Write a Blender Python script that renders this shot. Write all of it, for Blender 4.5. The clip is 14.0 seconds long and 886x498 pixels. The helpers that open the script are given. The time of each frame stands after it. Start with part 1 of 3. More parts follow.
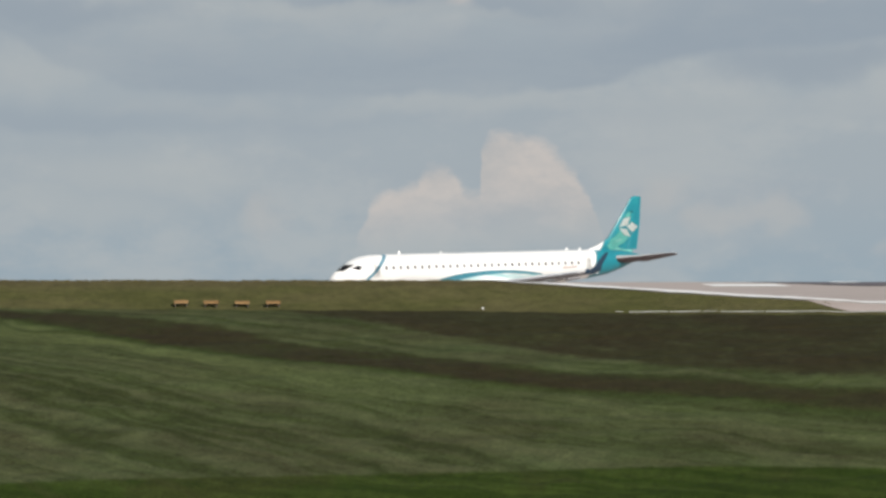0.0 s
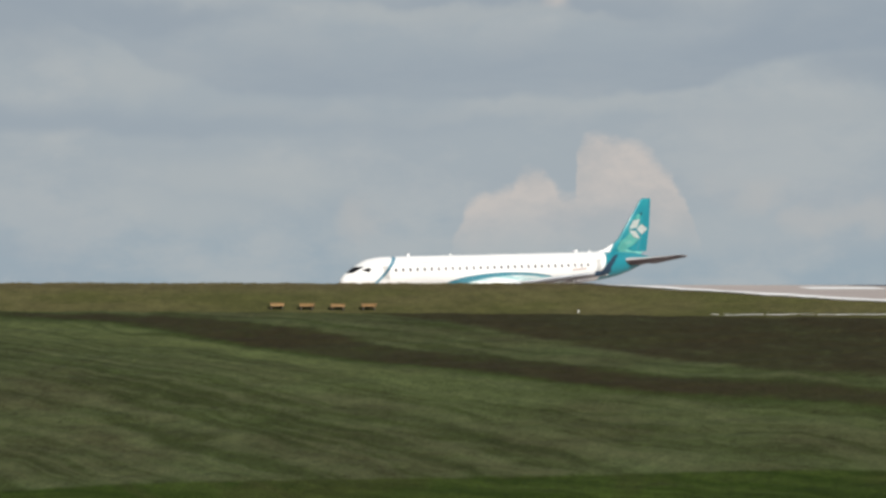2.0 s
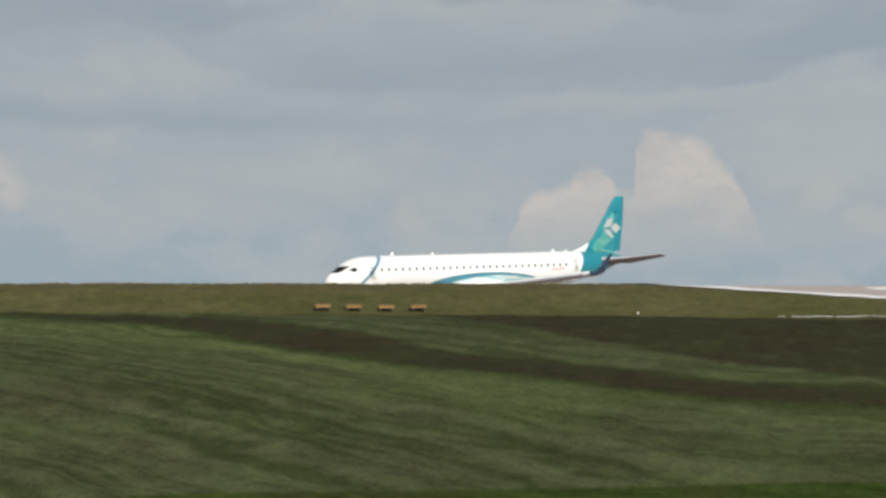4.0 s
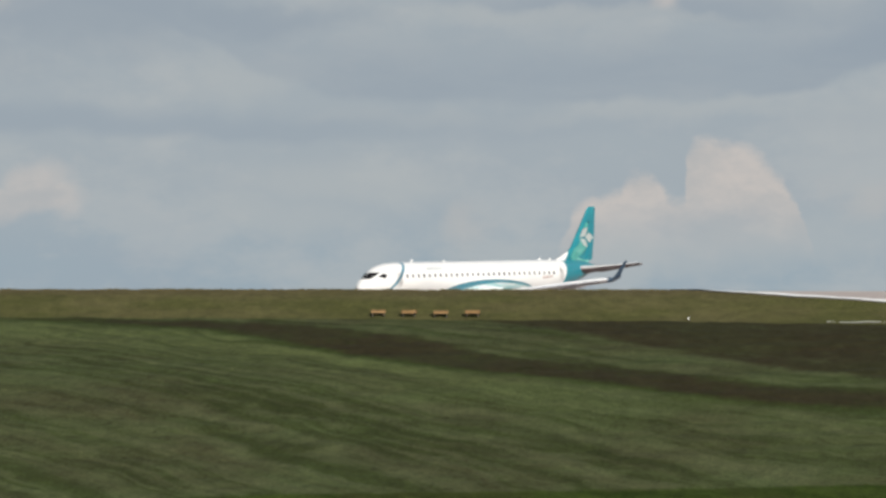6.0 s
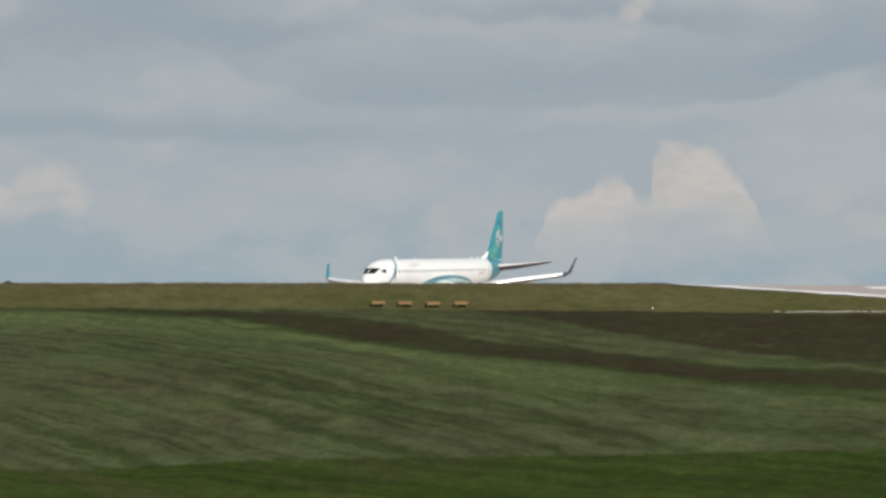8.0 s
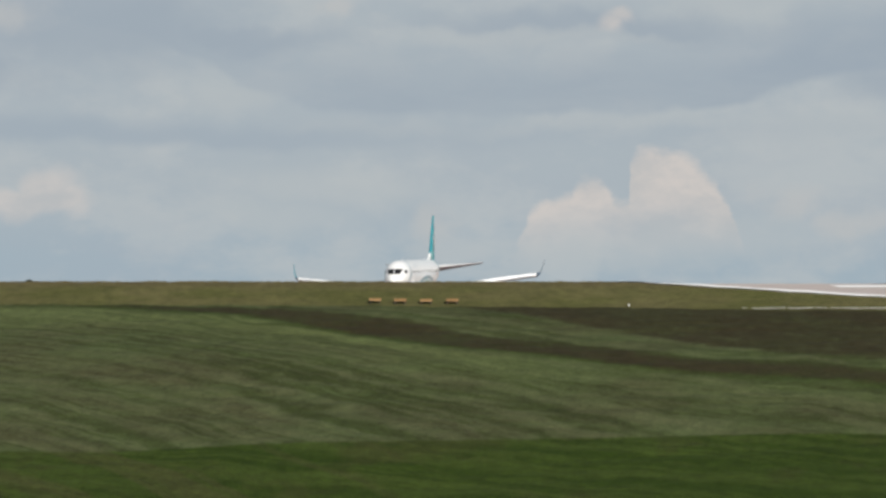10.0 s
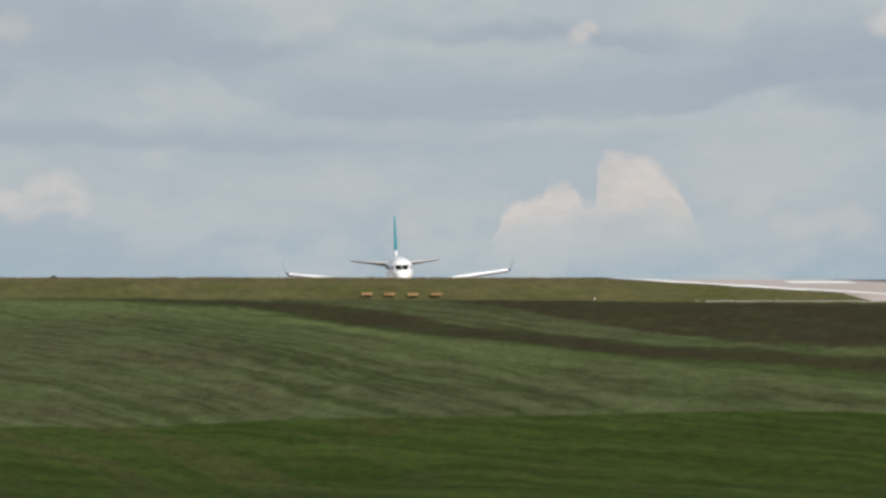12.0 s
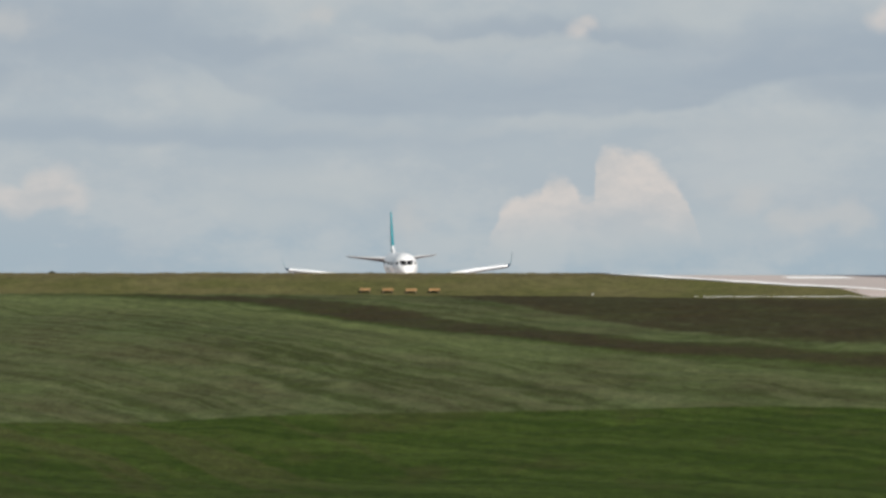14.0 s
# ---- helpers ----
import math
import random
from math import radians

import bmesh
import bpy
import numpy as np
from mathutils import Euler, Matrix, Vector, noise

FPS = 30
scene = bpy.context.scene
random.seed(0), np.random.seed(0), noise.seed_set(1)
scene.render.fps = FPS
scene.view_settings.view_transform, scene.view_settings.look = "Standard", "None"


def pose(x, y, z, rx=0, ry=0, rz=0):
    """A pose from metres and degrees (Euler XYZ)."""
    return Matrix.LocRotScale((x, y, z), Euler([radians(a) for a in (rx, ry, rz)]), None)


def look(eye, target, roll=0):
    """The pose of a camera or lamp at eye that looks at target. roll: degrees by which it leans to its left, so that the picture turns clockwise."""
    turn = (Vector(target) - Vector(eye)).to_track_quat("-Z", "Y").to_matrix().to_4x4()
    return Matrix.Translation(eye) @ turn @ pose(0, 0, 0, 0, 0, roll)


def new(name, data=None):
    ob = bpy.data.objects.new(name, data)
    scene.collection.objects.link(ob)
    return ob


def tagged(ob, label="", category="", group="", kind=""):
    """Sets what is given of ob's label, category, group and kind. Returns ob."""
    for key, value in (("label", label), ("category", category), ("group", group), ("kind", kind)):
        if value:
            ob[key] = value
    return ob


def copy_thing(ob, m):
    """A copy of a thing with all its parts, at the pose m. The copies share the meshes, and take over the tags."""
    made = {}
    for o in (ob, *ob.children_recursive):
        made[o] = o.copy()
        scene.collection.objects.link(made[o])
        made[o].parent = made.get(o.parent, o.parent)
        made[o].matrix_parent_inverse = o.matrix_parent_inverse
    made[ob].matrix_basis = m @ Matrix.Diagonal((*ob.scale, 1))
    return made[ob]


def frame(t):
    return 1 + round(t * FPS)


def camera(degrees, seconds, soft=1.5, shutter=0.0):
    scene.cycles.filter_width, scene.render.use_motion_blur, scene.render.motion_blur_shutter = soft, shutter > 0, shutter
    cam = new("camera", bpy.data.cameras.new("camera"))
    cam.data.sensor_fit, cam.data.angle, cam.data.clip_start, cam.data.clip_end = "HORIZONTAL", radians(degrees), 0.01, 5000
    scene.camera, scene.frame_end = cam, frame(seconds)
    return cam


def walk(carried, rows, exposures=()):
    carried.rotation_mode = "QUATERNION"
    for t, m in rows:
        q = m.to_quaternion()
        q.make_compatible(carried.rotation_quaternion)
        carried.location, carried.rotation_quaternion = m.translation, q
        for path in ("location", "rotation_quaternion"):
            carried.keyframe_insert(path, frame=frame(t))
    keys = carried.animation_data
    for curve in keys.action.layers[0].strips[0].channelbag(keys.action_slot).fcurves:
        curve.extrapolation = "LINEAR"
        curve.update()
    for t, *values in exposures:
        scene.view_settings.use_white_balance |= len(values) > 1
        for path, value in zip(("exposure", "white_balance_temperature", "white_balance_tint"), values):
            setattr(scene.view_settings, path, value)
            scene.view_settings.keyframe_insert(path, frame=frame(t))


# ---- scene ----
cam = camera(20.02, 14.0, soft=2.9)
PATH = [
    (0, pose(0, 0.00, 0, 90.568, 0, 0.001)),
    (0.5, pose(0, 0.00, 0, 90.646, 0, 0.448)),
    (1, pose(0, 0.00, 0, 90.665, 0, 0.627)),
    (1.5, pose(0, 0.00, 0, 90.736, 0, 0.768)),
    (2, pose(0, 0.00, 0, 90.634, 0, 2.178)),
    (2.5, pose(0, 0.00, 0, 90.609, 0, 2.924)),
    (3, pose(0, 0.00, 0, 90.635, 0, 3.246)),
    (5.3, pose(0, 22.00, 0, 90.633, 0, 4.201)),
    (5.5, pose(0, 21.00, 0, 90.715, 0, 4.423)),
    (5.6, pose(0, 18.50, 0, 90.725, 0, 4.482)),
    (5.7, pose(0, 15.30, 0, 90.737, 0, 4.519)),
    (5.8, pose(0, 12.00, 0, 90.749, 0, 4.557)),
    (5.9, pose(0, 8.70, 0, 90.761, 0, 4.598)),
    (6, pose(0, 5.60, 0, 90.772, 0, 4.649)),
    (6.1, pose(0, 2.70, 0, 90.781, 0, 4.528)),
    (6.2, pose(0, 0.00, 0, 90.790, 0, 4.416)),
    (6.3, pose(0, -2.20, 0, 90.797, 0, 4.319)),
    (6.5, pose(0, -4.10, 0, 90.803, 0, 4.199)),
    (7, pose(0, -4.18, 0, 90.874, 0, 4.222)),
    (7.5, pose(0, -4.20, 0, 90.797, 0, 4.183)),
    (7.6, pose(0, -6.20, 0, 90.763, 0, 4.164)),
    (7.7, pose(0, -9.40, 0, 90.733, 0, 4.115)),
    (7.8, pose(0, -13.00, 0, 90.703, 0, 4.057)),
    (7.9, pose(0, -16.80, 0, 90.674, 0, 3.998)),
    (8, pose(0, -20.60, 0, 90.644, 0, 3.941)),
    (8.1, pose(0, -24.30, 0, 90.615, 0, 3.848)),
    (8.2, pose(0, -27.70, 0, 90.585, 0, 3.764)),
    (8.4, pose(0, -32.60, 0, 90.599, 0, 3.647)),
    (8.8, pose(0, -36.50, 0, 90.610, 0, 3.547)),
    (10.3, pose(0, -40.00, 0, 90.628, 0, 3.411)),
    (10.5, pose(0, -42.80, 0, 90.660, 0, 3.303)),
    (10.6, pose(0, -45.90, 0, 90.661, 0, 3.247)),
    (10.7, pose(0, -49.00, 0, 90.663, 0, 3.193)),
    (10.8, pose(0, -52.10, 0, 90.664, 0, 3.141)),
    (10.9, pose(0, -55.00, 0, 90.665, 0, 3.093)),
    (11, pose(0, -57.50, 0, 90.665, 0, 3.053)),
    (11.2, pose(0, -61.80, 0, 90.647, 0, 2.968)),
    (11.5, pose(0, -65.60, 0, 90.616, 0, 2.889)),
    (12, pose(0, -66.52, 0, 90.540, 0, 2.770)),
    (12.5, pose(0, -66.52, 0, 90.488, 0, 2.757)),
    (13, pose(0, -66.52, 0, 90.398, 0, 3.015)),
    (13.5, pose(0, -66.52, 0, 90.469, 0, 2.834)),
    (14, pose(0, -66.52, 0, 90.437, 0, 2.731)),
]
walk(cam, PATH, [(0, 0.0), (7.5, 0.0), (10.5, 0.17), (14, 0.22)])

# ---- world and sun ----
SUN_TO = Vector((0.37, -0.79, 0.51)).normalized()
world = bpy.data.worlds.new("world")
scene.world = world
world.use_nodes = True
wn = world.node_tree
sky = wn.nodes.new("ShaderNodeTexSky")
sky.sky_type, sky.sun_disc = "NISHITA", False
sky.sun_elevation = math.asin(SUN_TO.z)
sky.sun_rotation = math.atan2(SUN_TO.x, SUN_TO.y)
wn.links.new(sky.outputs[0], wn.nodes["Background"].inputs[0])
wn.nodes["Background"].inputs[1].default_value = 0.055
sun = new("sun", bpy.data.lights.new("sun", "SUN"))
sun.data.energy, sun.data.angle, sun.data.color = 4.5, radians(0.6), (1.0, 0.95, 0.87)
sun.matrix_world = look(SUN_TO * 100, (0, 0, 0))


# ---- material helpers ----
class Nodes:
    """A node tree with short calls for arithmetic."""

    def __init__(self, name):
        self.mat = bpy.data.materials.new(name)
        self.mat.use_nodes = True
        self.tree = self.mat.node_tree
        self.shader = self.tree.nodes["Principled BSDF"]
        self.out = self.tree.nodes["Material Output"]

    def node(self, kind):
        return self.tree.nodes.new("ShaderNode" + kind)

    def put(self, value, socket):
        if isinstance(value, bpy.types.NodeSocket):
            self.tree.links.new(value, socket)
        elif isinstance(value, (tuple, list)) and len(value) == 3 and socket.type == "RGBA":
            socket.default_value = (*value, 1)
        else:
            socket.default_value = value

    def math(self, op, a, b=0.0, clamp=False):
        n = self.node("Math")
        n.operation, n.use_clamp = op, clamp
        self.put(a, n.inputs[0]), self.put(b, n.inputs[1])
        return n.outputs[0]

    def step(self, x, lo, hi):
        """Smooth 0 to 1 as x goes from lo to hi."""
        n = self.node("MapRange")
        n.interpolation_type = "SMOOTHSTEP"
        for v, i in ((x, 0), (lo, 1), (hi, 2), (0.0, 3), (1.0, 4)):
            self.put(v, n.inputs[i])
        return n.outputs[0]

    def mix(self, fac, a, b):
        n = self.node("Mix")
        n.data_type = "RGBA"
        self.put(fac, n.inputs[0]), self.put(a, n.inputs[6]), self.put(b, n.inputs[7])
        return n.outputs[2]

    def noise(self, vector, scale, detail=3.0, rough=0.55):
        n = self.node("TexNoise")
        self.put(vector, n.inputs["Vector"])
        n.inputs["Scale"].default_value, n.inputs["Detail"].default_value = scale, detail
        n.inputs["Roughness"].default_value = rough
        return n.outputs["Fac"]

    def scaled(self, vector, s, offset=(0, 0, 0), turn=0.0):
        n = self.node("Mapping")
        self.put(vector, n.inputs["Vector"])
        n.inputs["Scale"].default_value, n.inputs["Location"].default_value = s, offset
        n.inputs["Rotation"].default_value = (0, 0, radians(turn))
        return n.outputs[0]

    def place(self):
        return self.node("NewGeometry").outputs["Position"]

    def own(self):
        return self.node("TexCoord").outputs["Object"]

    def split(self, vector):
        n = self.node("SeparateXYZ")
        self.put(vector, n.inputs[0])
        return n.outputs

    def curve(self, x, lo, hi, points, low, high, kind="B_SPLINE"):
        """A smooth function of x, through points (x, y) spread over lo..hi, with y in low..high."""
        r = self.node("ValToRGB")
        r.color_ramp.interpolation = kind
        fac = self.math("DIVIDE", self.math("SUBTRACT", x, lo), hi - lo)
        self.put(fac, r.inputs[0])
        ramp = r.color_ramp.elements
        while len(ramp) < len(points):
            ramp.new(0.5)
        for e, (px, py) in zip(ramp, points):
            g = (py - low) / (high - low)
            e.position, e.color = (px - lo) / (hi - lo), (g, g, g, 1)
        return self.math("ADD", self.math("MULTIPLY", r.outputs[0], high - low), low)

    def times(self, colour, factor):
        n = self.node("VectorMath")
        n.operation = "SCALE"
        self.put(colour, n.inputs[0]), self.put(factor, n.inputs["Scale"])
        return n.outputs[0]

    def bump(self, height, strength, distance):
        n = self.node("Bump")
        self.put(height, n.inputs["Height"])
        n.inputs["Strength"].default_value, n.inputs["Distance"].default_value = strength, distance
        self.put(n.outputs[0], self.shader.inputs["Normal"])

    def done(self, colour, rough=0.6, metal=0.0, coat=0.0):
        self.put(colour, self.shader.inputs["Base Color"])
        self.put(rough, self.shader.inputs["Roughness"])
        self.put(metal, self.shader.inputs["Metallic"])
        self.shader.inputs["Coat Weight"].default_value = coat
        return self.mat


def worn(name, colour, rough=0.5, metal=0.0, spread=0.25, scale=3.0, coat=0.0):
    """A painted or bare surface with slight dirt at two scales."""
    n = Nodes(name)
    at = n.own()
    fac = n.math("MULTIPLY", n.math("ADD", n.noise(at, scale), n.noise(at, scale * 12)), 0.5)
    dark = tuple(c * (1 - spread) for c in colour)
    n.bump(n.noise(at, scale * 20), 0.05, 0.01)
    return n.done(n.mix(n.step(fac, 0.3, 0.6), dark, colour), rough, metal, coat)


# ---- materials ----
TEAL = (0.007, 0.200, 0.255)
WHITE = (0.83, 0.83, 0.82)


def fuselage_paint():
    n = Nodes("fuselage_paint")
    at = n.own()
    x, y, z = n.split(at)
    grime = n.noise(n.scaled(at, (1, 0.25, 1)), 1.2, 5)
    white = n.mix(n.step(grime, 0.35, 0.7), WHITE, (0.76, 0.77, 0.77))
    # slanted teal ring behind the flight deck
    ring = n.math("SUBTRACT", y, n.math("MULTIPLY", z, 1.02))
    r1 = n.math("MULTIPLY", n.step(ring, 0.50, 0.57), n.math("SUBTRACT", 1.0, n.step(ring, 0.93, 1.0)))
    # long arc low on the flank, dark at its rim and pale within
    e = n.math("ADD", n.math("POWER", n.math("DIVIDE", n.math("SUBTRACT", y, 18.4), 7.6), 2.0),
               n.math("POWER", n.math("DIVIDE", n.math("SUBTRACT", z, 1.75), 1.46), 2.0))
    arc = n.math("SUBTRACT", 1.0, n.step(e, 0.97, 1.0))
    inner = n.math("ADD", n.math("POWER", n.math("DIVIDE", n.math("SUBTRACT", y, 19.6), 7.4), 2.0),
                   n.math("POWER", n.math("DIVIDE", n.math("SUBTRACT", z, 1.65), 1.40), 2.0))
    pale = n.math("SUBTRACT", 1.0, n.step(n.math("ADD", inner, n.math("MULTIPLY", n.noise(n.scaled(at, (1, 0.25, 1)), 1.1, 3), 0.3)), 0.80, 1.02))
    streak = n.step(n.noise(n.scaled(at, (1, 0.3, 2)), 1.5, 3), 0.4, 0.6)
    arc_colour = n.mix(pale, (0.035, 0.195, 0.26), n.mix(streak, (0.30, 0.56, 0.58), (0.70, 0.77, 0.77)))
    # tail: teal behind a slanted edge that leans aft as it goes down
    edge = n.math("SUBTRACT", y, n.math("MULTIPLY", n.math("SUBTRACT", 5.0, z), -0.4))
    tail = n.step(edge, 31.3, 31.4)
    c = n.mix(r1, white, (0.10, 0.25, 0.34))
    c = n.mix(arc, c, arc_colour)
    c = n.mix(tail, c, TEAL)
    return n.done(c, 0.28, 0.0, 0.4)


def fin_paint():
    n = Nodes("fin_paint")
    at = n.own()
    x, y, z = n.split(at)
    tint = n.step(n.noise(at, 0.9, 3), 0.35, 0.65)
    c = n.mix(tint, (0.007, 0.200, 0.255), (0.012, 0.240, 0.285))
    # the white fillet ahead of a slanted edge
    edge = n.math("SUBTRACT", y, n.math("MULTIPLY", n.math("SUBTRACT", z, 5.0), 0.7))
    c = n.mix(n.step(edge, 32.25, 32.35), WHITE, c)
    return n.done(c, 0.3, 0.0, 0.4)


M_FUSELAGE, M_FIN = fuselage_paint(), fin_paint()
M_WHITE = worn("white_paint", WHITE, 0.3, 0, 0.1, 1.0, 0.3)
M_TEAL = worn("teal_paint", TEAL, 0.32, 0, 0.15, 1.0, 0.3)
M_TEAL_PALE = worn("pale_teal_paint", (0.18, 0.63, 0.57), 0.32, 0, 0.15, 1.0, 0.3)
M_MINT = worn("mint_paint", (0.32, 0.72, 0.66), 0.32, 0, 0.15, 1.0, 0.3)
M_NAVY = worn("navy_paint", (0.02, 0.05, 0.09), 0.35, 0, 0.15, 1.0)
M_WING = worn("wing_paint", (0.78, 0.79, 0.80), 0.38, 0.0, 0.2, 0.8)
M_TAILPLANE = worn("tailplane_paint", (0.5, 0.51, 0.52), 0.42, 0.0, 0.2, 0.8)
M_WING_UNDER = worn("wing_underside", (0.26, 0.25, 0.26), 0.45, 0.0, 0.2, 0.8)
# tailplane shade put into the colour of its lower faces and elevator
M_TAIL_SHADE = worn("tailplane_shade", (0.085, 0.062, 0.064), 0.5, 0.0, 0.25, 0.8)
M_LETTER = worn("pale_lettering", (0.55, 0.60, 0.62), 0.4, 0.0, 0.1, 0.8)
M_SLAT = worn("bare_metal", (0.75, 0.76, 0.78), 0.3, 0.9, 0.15, 1.5)
M_GLASS = worn("dark_glass", (0.03, 0.028, 0.03), 0.10, 0, 0.2, 2.0)
# cabin glass is lightened: its reflections are put into the base colour
M_PANE = worn("cabin_glass", (0.075, 0.068, 0.07), 0.15, 0, 0.3, 1.2)
M_TYRE = worn("rubber", (0.02, 0.02, 0.02), 0.85, 0, 0.3, 4.0)
M_GREY = worn("grey_metal", (0.35, 0.36, 0.37), 0.45, 0.5, 0.2, 3.0)
M_FAN = worn("dark_metal", (0.05, 0.05, 0.055), 0.4, 0.8, 0.2, 3.0)
M_RED = worn("faded_red", (0.56, 0.40, 0.37), 0.5, 0, 0.2, 3.0)
M_ORANGE = worn("orange_enamel", (0.33, 0.195, 0.075), 0.55, 0, 0.45, 5.0)
M_LENS = worn("lens_glass", (0.04, 0.03, 0.025), 0.12, 0, 0.2, 5.0)
M_STEEL = worn("weathered_steel", (0.10, 0.085, 0.065), 0.7, 0.1, 0.3, 6.0)
M_CONCRETE = worn("concrete", (0.42, 0.39, 0.36), 0.85, 0, 0.3, 2.0)
M_MARKER = worn("white_enamel", (0.8, 0.8, 0.78), 0.4, 0, 0.15, 4.0)


def ground_material():
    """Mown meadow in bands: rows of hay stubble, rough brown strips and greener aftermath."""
    n = Nodes("meadow")
    at = n.place()
    x, y, z = n.split(at)
    wob = n.math("MULTIPLY", n.math("SUBTRACT", n.noise(at, 0.08, 3), 0.5), 2.2)
    wob2 = n.math("MULTIPLY", n.math("SUBTRACT", n.noise(at, 0.6, 5, 0.65), 0.5), 1.8)
    yy = n.math("ADD", y, n.math("ADD", wob, wob2))
    # edges of the bands as lines over x
    top = n.curve(x, -80, 70, [(-80, 205.0), (-60.9, 205.0), (-36.2, 204.9), (3.0, 203.9), (13.1, 203.0), (35.7, 202.3), (70, 202.3)], 140, 215)
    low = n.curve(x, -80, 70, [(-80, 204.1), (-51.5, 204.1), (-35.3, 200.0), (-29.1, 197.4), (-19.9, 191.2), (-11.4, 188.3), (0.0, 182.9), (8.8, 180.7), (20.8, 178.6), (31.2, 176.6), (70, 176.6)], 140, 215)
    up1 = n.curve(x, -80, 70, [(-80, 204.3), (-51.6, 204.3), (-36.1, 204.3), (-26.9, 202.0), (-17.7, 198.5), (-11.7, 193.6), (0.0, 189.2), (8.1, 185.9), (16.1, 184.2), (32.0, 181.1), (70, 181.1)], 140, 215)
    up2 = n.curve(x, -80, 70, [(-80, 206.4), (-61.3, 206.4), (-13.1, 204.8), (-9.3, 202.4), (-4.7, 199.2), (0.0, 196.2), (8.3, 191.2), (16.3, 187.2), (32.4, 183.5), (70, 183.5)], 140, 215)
    near = n.curve(x, -80, 70, [(-80, 163.0), (-48.6, 163.0), (-34.0, 163.5), (-19.5, 164.9), (-7.3, 166.0), (10.2, 167.1), (28.6, 167.8), (70, 167.8)], 140, 215)

    # the mower's rows follow the strips' edge and sway
    sway = n.math("MULTIPLY", n.math("SUBTRACT", n.noise(at, 0.05, 2), 0.5), 6.0)
    swirl = n.math("MULTIPLY", n.math("SUBTRACT", n.noise(at, 0.14, 2), 0.5), 3.6)
    course = n.curve(x, -80, 70, [(-80, 222), (-60, 213), (-44, 205), (-32, 198.5), (-20, 191.5), (-10, 186.8), (0, 183), (12, 180), (28, 177.5), (45, 176), (70, 175)], 140, 230)
    steep = n.math("ADD", 0.85, n.math("MULTIPLY", n.math("MAXIMUM", n.math("SUBTRACT", 195.0, y), 0.0), 0.024))
    across = n.math("ADD", n.math("SUBTRACT", y, n.math("MULTIPLY", n.math("SUBTRACT", course, 191.5), steep)), n.math("ADD", sway, swirl))

    def rows_of(along, over, detail, shift=0.0):
        c = n.node("CombineXYZ")
        n.put(n.math("MULTIPLY", x, along), c.inputs[0]), n.put(n.math("MULTIPLY", across, over), c.inputs[1])
        c.inputs[2].default_value = shift
        return n.noise(c.outputs[0], 1.0, detail, 0.55)

    fine = n.noise(at, 3.0, 6, 0.7)
    mid = n.noise(n.scaled(at, (0.10, 0.2, 0.3)), 1.0, 4)
    wide_rows = rows_of(0.014, 0.17, 2, 2.0)
    rows = rows_of(0.026, 0.46, 4)
    fine_rows = rows_of(0.07, 1.15, 5, 4.0)
    clods = n.step(n.noise(n.scaled(at, (0.7, 1.8, 1.0)), 1.2, 2, 0.5), 0.67, 0.74)
    # colours of the stands
    lush = n.mix(n.step(mid, 0.35, 0.65), (0.036, 0.046, 0.015), (0.047, 0.063, 0.020))
    hay = n.mix(n.step(mid, 0.35, 0.65), (0.068, 0.074, 0.034), (0.079, 0.100, 0.041))
    comb = n.math("ADD", n.math("MULTIPLY", wide_rows, 0.20), n.math("ADD", n.math("MULTIPLY", rows, 0.40), n.math("MULTIPLY", fine_rows, 0.40)))
    stubble = n.mix(n.step(comb, 0.42, 0.56), lush, hay)
    stubble = n.mix(n.math("MULTIPLY", n.step(fine_rows, 0.55, 0.68), 0.4), stubble, (0.046, 0.045, 0.020))
    stubble = n.mix(n.math("MULTIPLY", n.step(wide_rows, 0.55, 0.68), 0.30), stubble, (0.060, 0.054, 0.027))
    stubble = n.mix(n.math("MULTIPLY", n.step(n.noise(n.scaled(at, (0.05, 0.12, 1)), 1.0, 3, 0.6), 0.55, 0.68), 0.22), stubble, (0.058, 0.054, 0.026))
    # the mower's passes, close together high on the slope and wider below
    drift = n.math("MULTIPLY", n.noise(n.scaled(at, (0.03, 0.10, 1)), 1.0, 3), 9.0)
    close = n.math("SINE", n.math("ADD", n.math("MULTIPLY", across, 3.2), drift))
    loose = n.math("SINE", n.math("ADD", n.math("MULTIPLY", across, 1.45), drift))
    high = n.step(y, 178.0, 190.0)
    passes = n.math("ADD", n.math("MULTIPLY", close, high), n.math("MULTIPLY", loose, n.math("SUBTRACT", 1.0, high)))
    broken = n.step(n.noise(n.scaled(at, (0.09, 0.35, 1)), 1.0, 4, 0.6), 0.36, 0.62)
    stubble = n.mix(n.math("MULTIPLY", n.math("MULTIPLY", n.step(passes, 0.0, 0.95), broken), 0.50), stubble, (0.094, 0.106, 0.050))
    stubble = n.mix(n.math("MULTIPLY", n.math("MULTIPLY", n.step(passes, -0.2, -0.95), n.math("SUBTRACT", 1.15, broken)), 0.34), stubble, (0.028, 0.034, 0.012))
    stubble = n.mix(n.math("MULTIPLY", n.step(fine, 0.54, 0.72), 0.25), stubble, (0.100, 0.108, 0.050))
    stubble = n.mix(n.math("MULTIPLY", clods, 0.7), stubble, (0.020, 0.024, 0.009))
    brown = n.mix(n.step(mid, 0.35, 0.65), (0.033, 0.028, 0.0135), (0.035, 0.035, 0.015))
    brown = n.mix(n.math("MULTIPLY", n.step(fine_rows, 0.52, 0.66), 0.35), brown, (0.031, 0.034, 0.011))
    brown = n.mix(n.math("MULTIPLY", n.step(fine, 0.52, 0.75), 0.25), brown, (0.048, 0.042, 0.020))
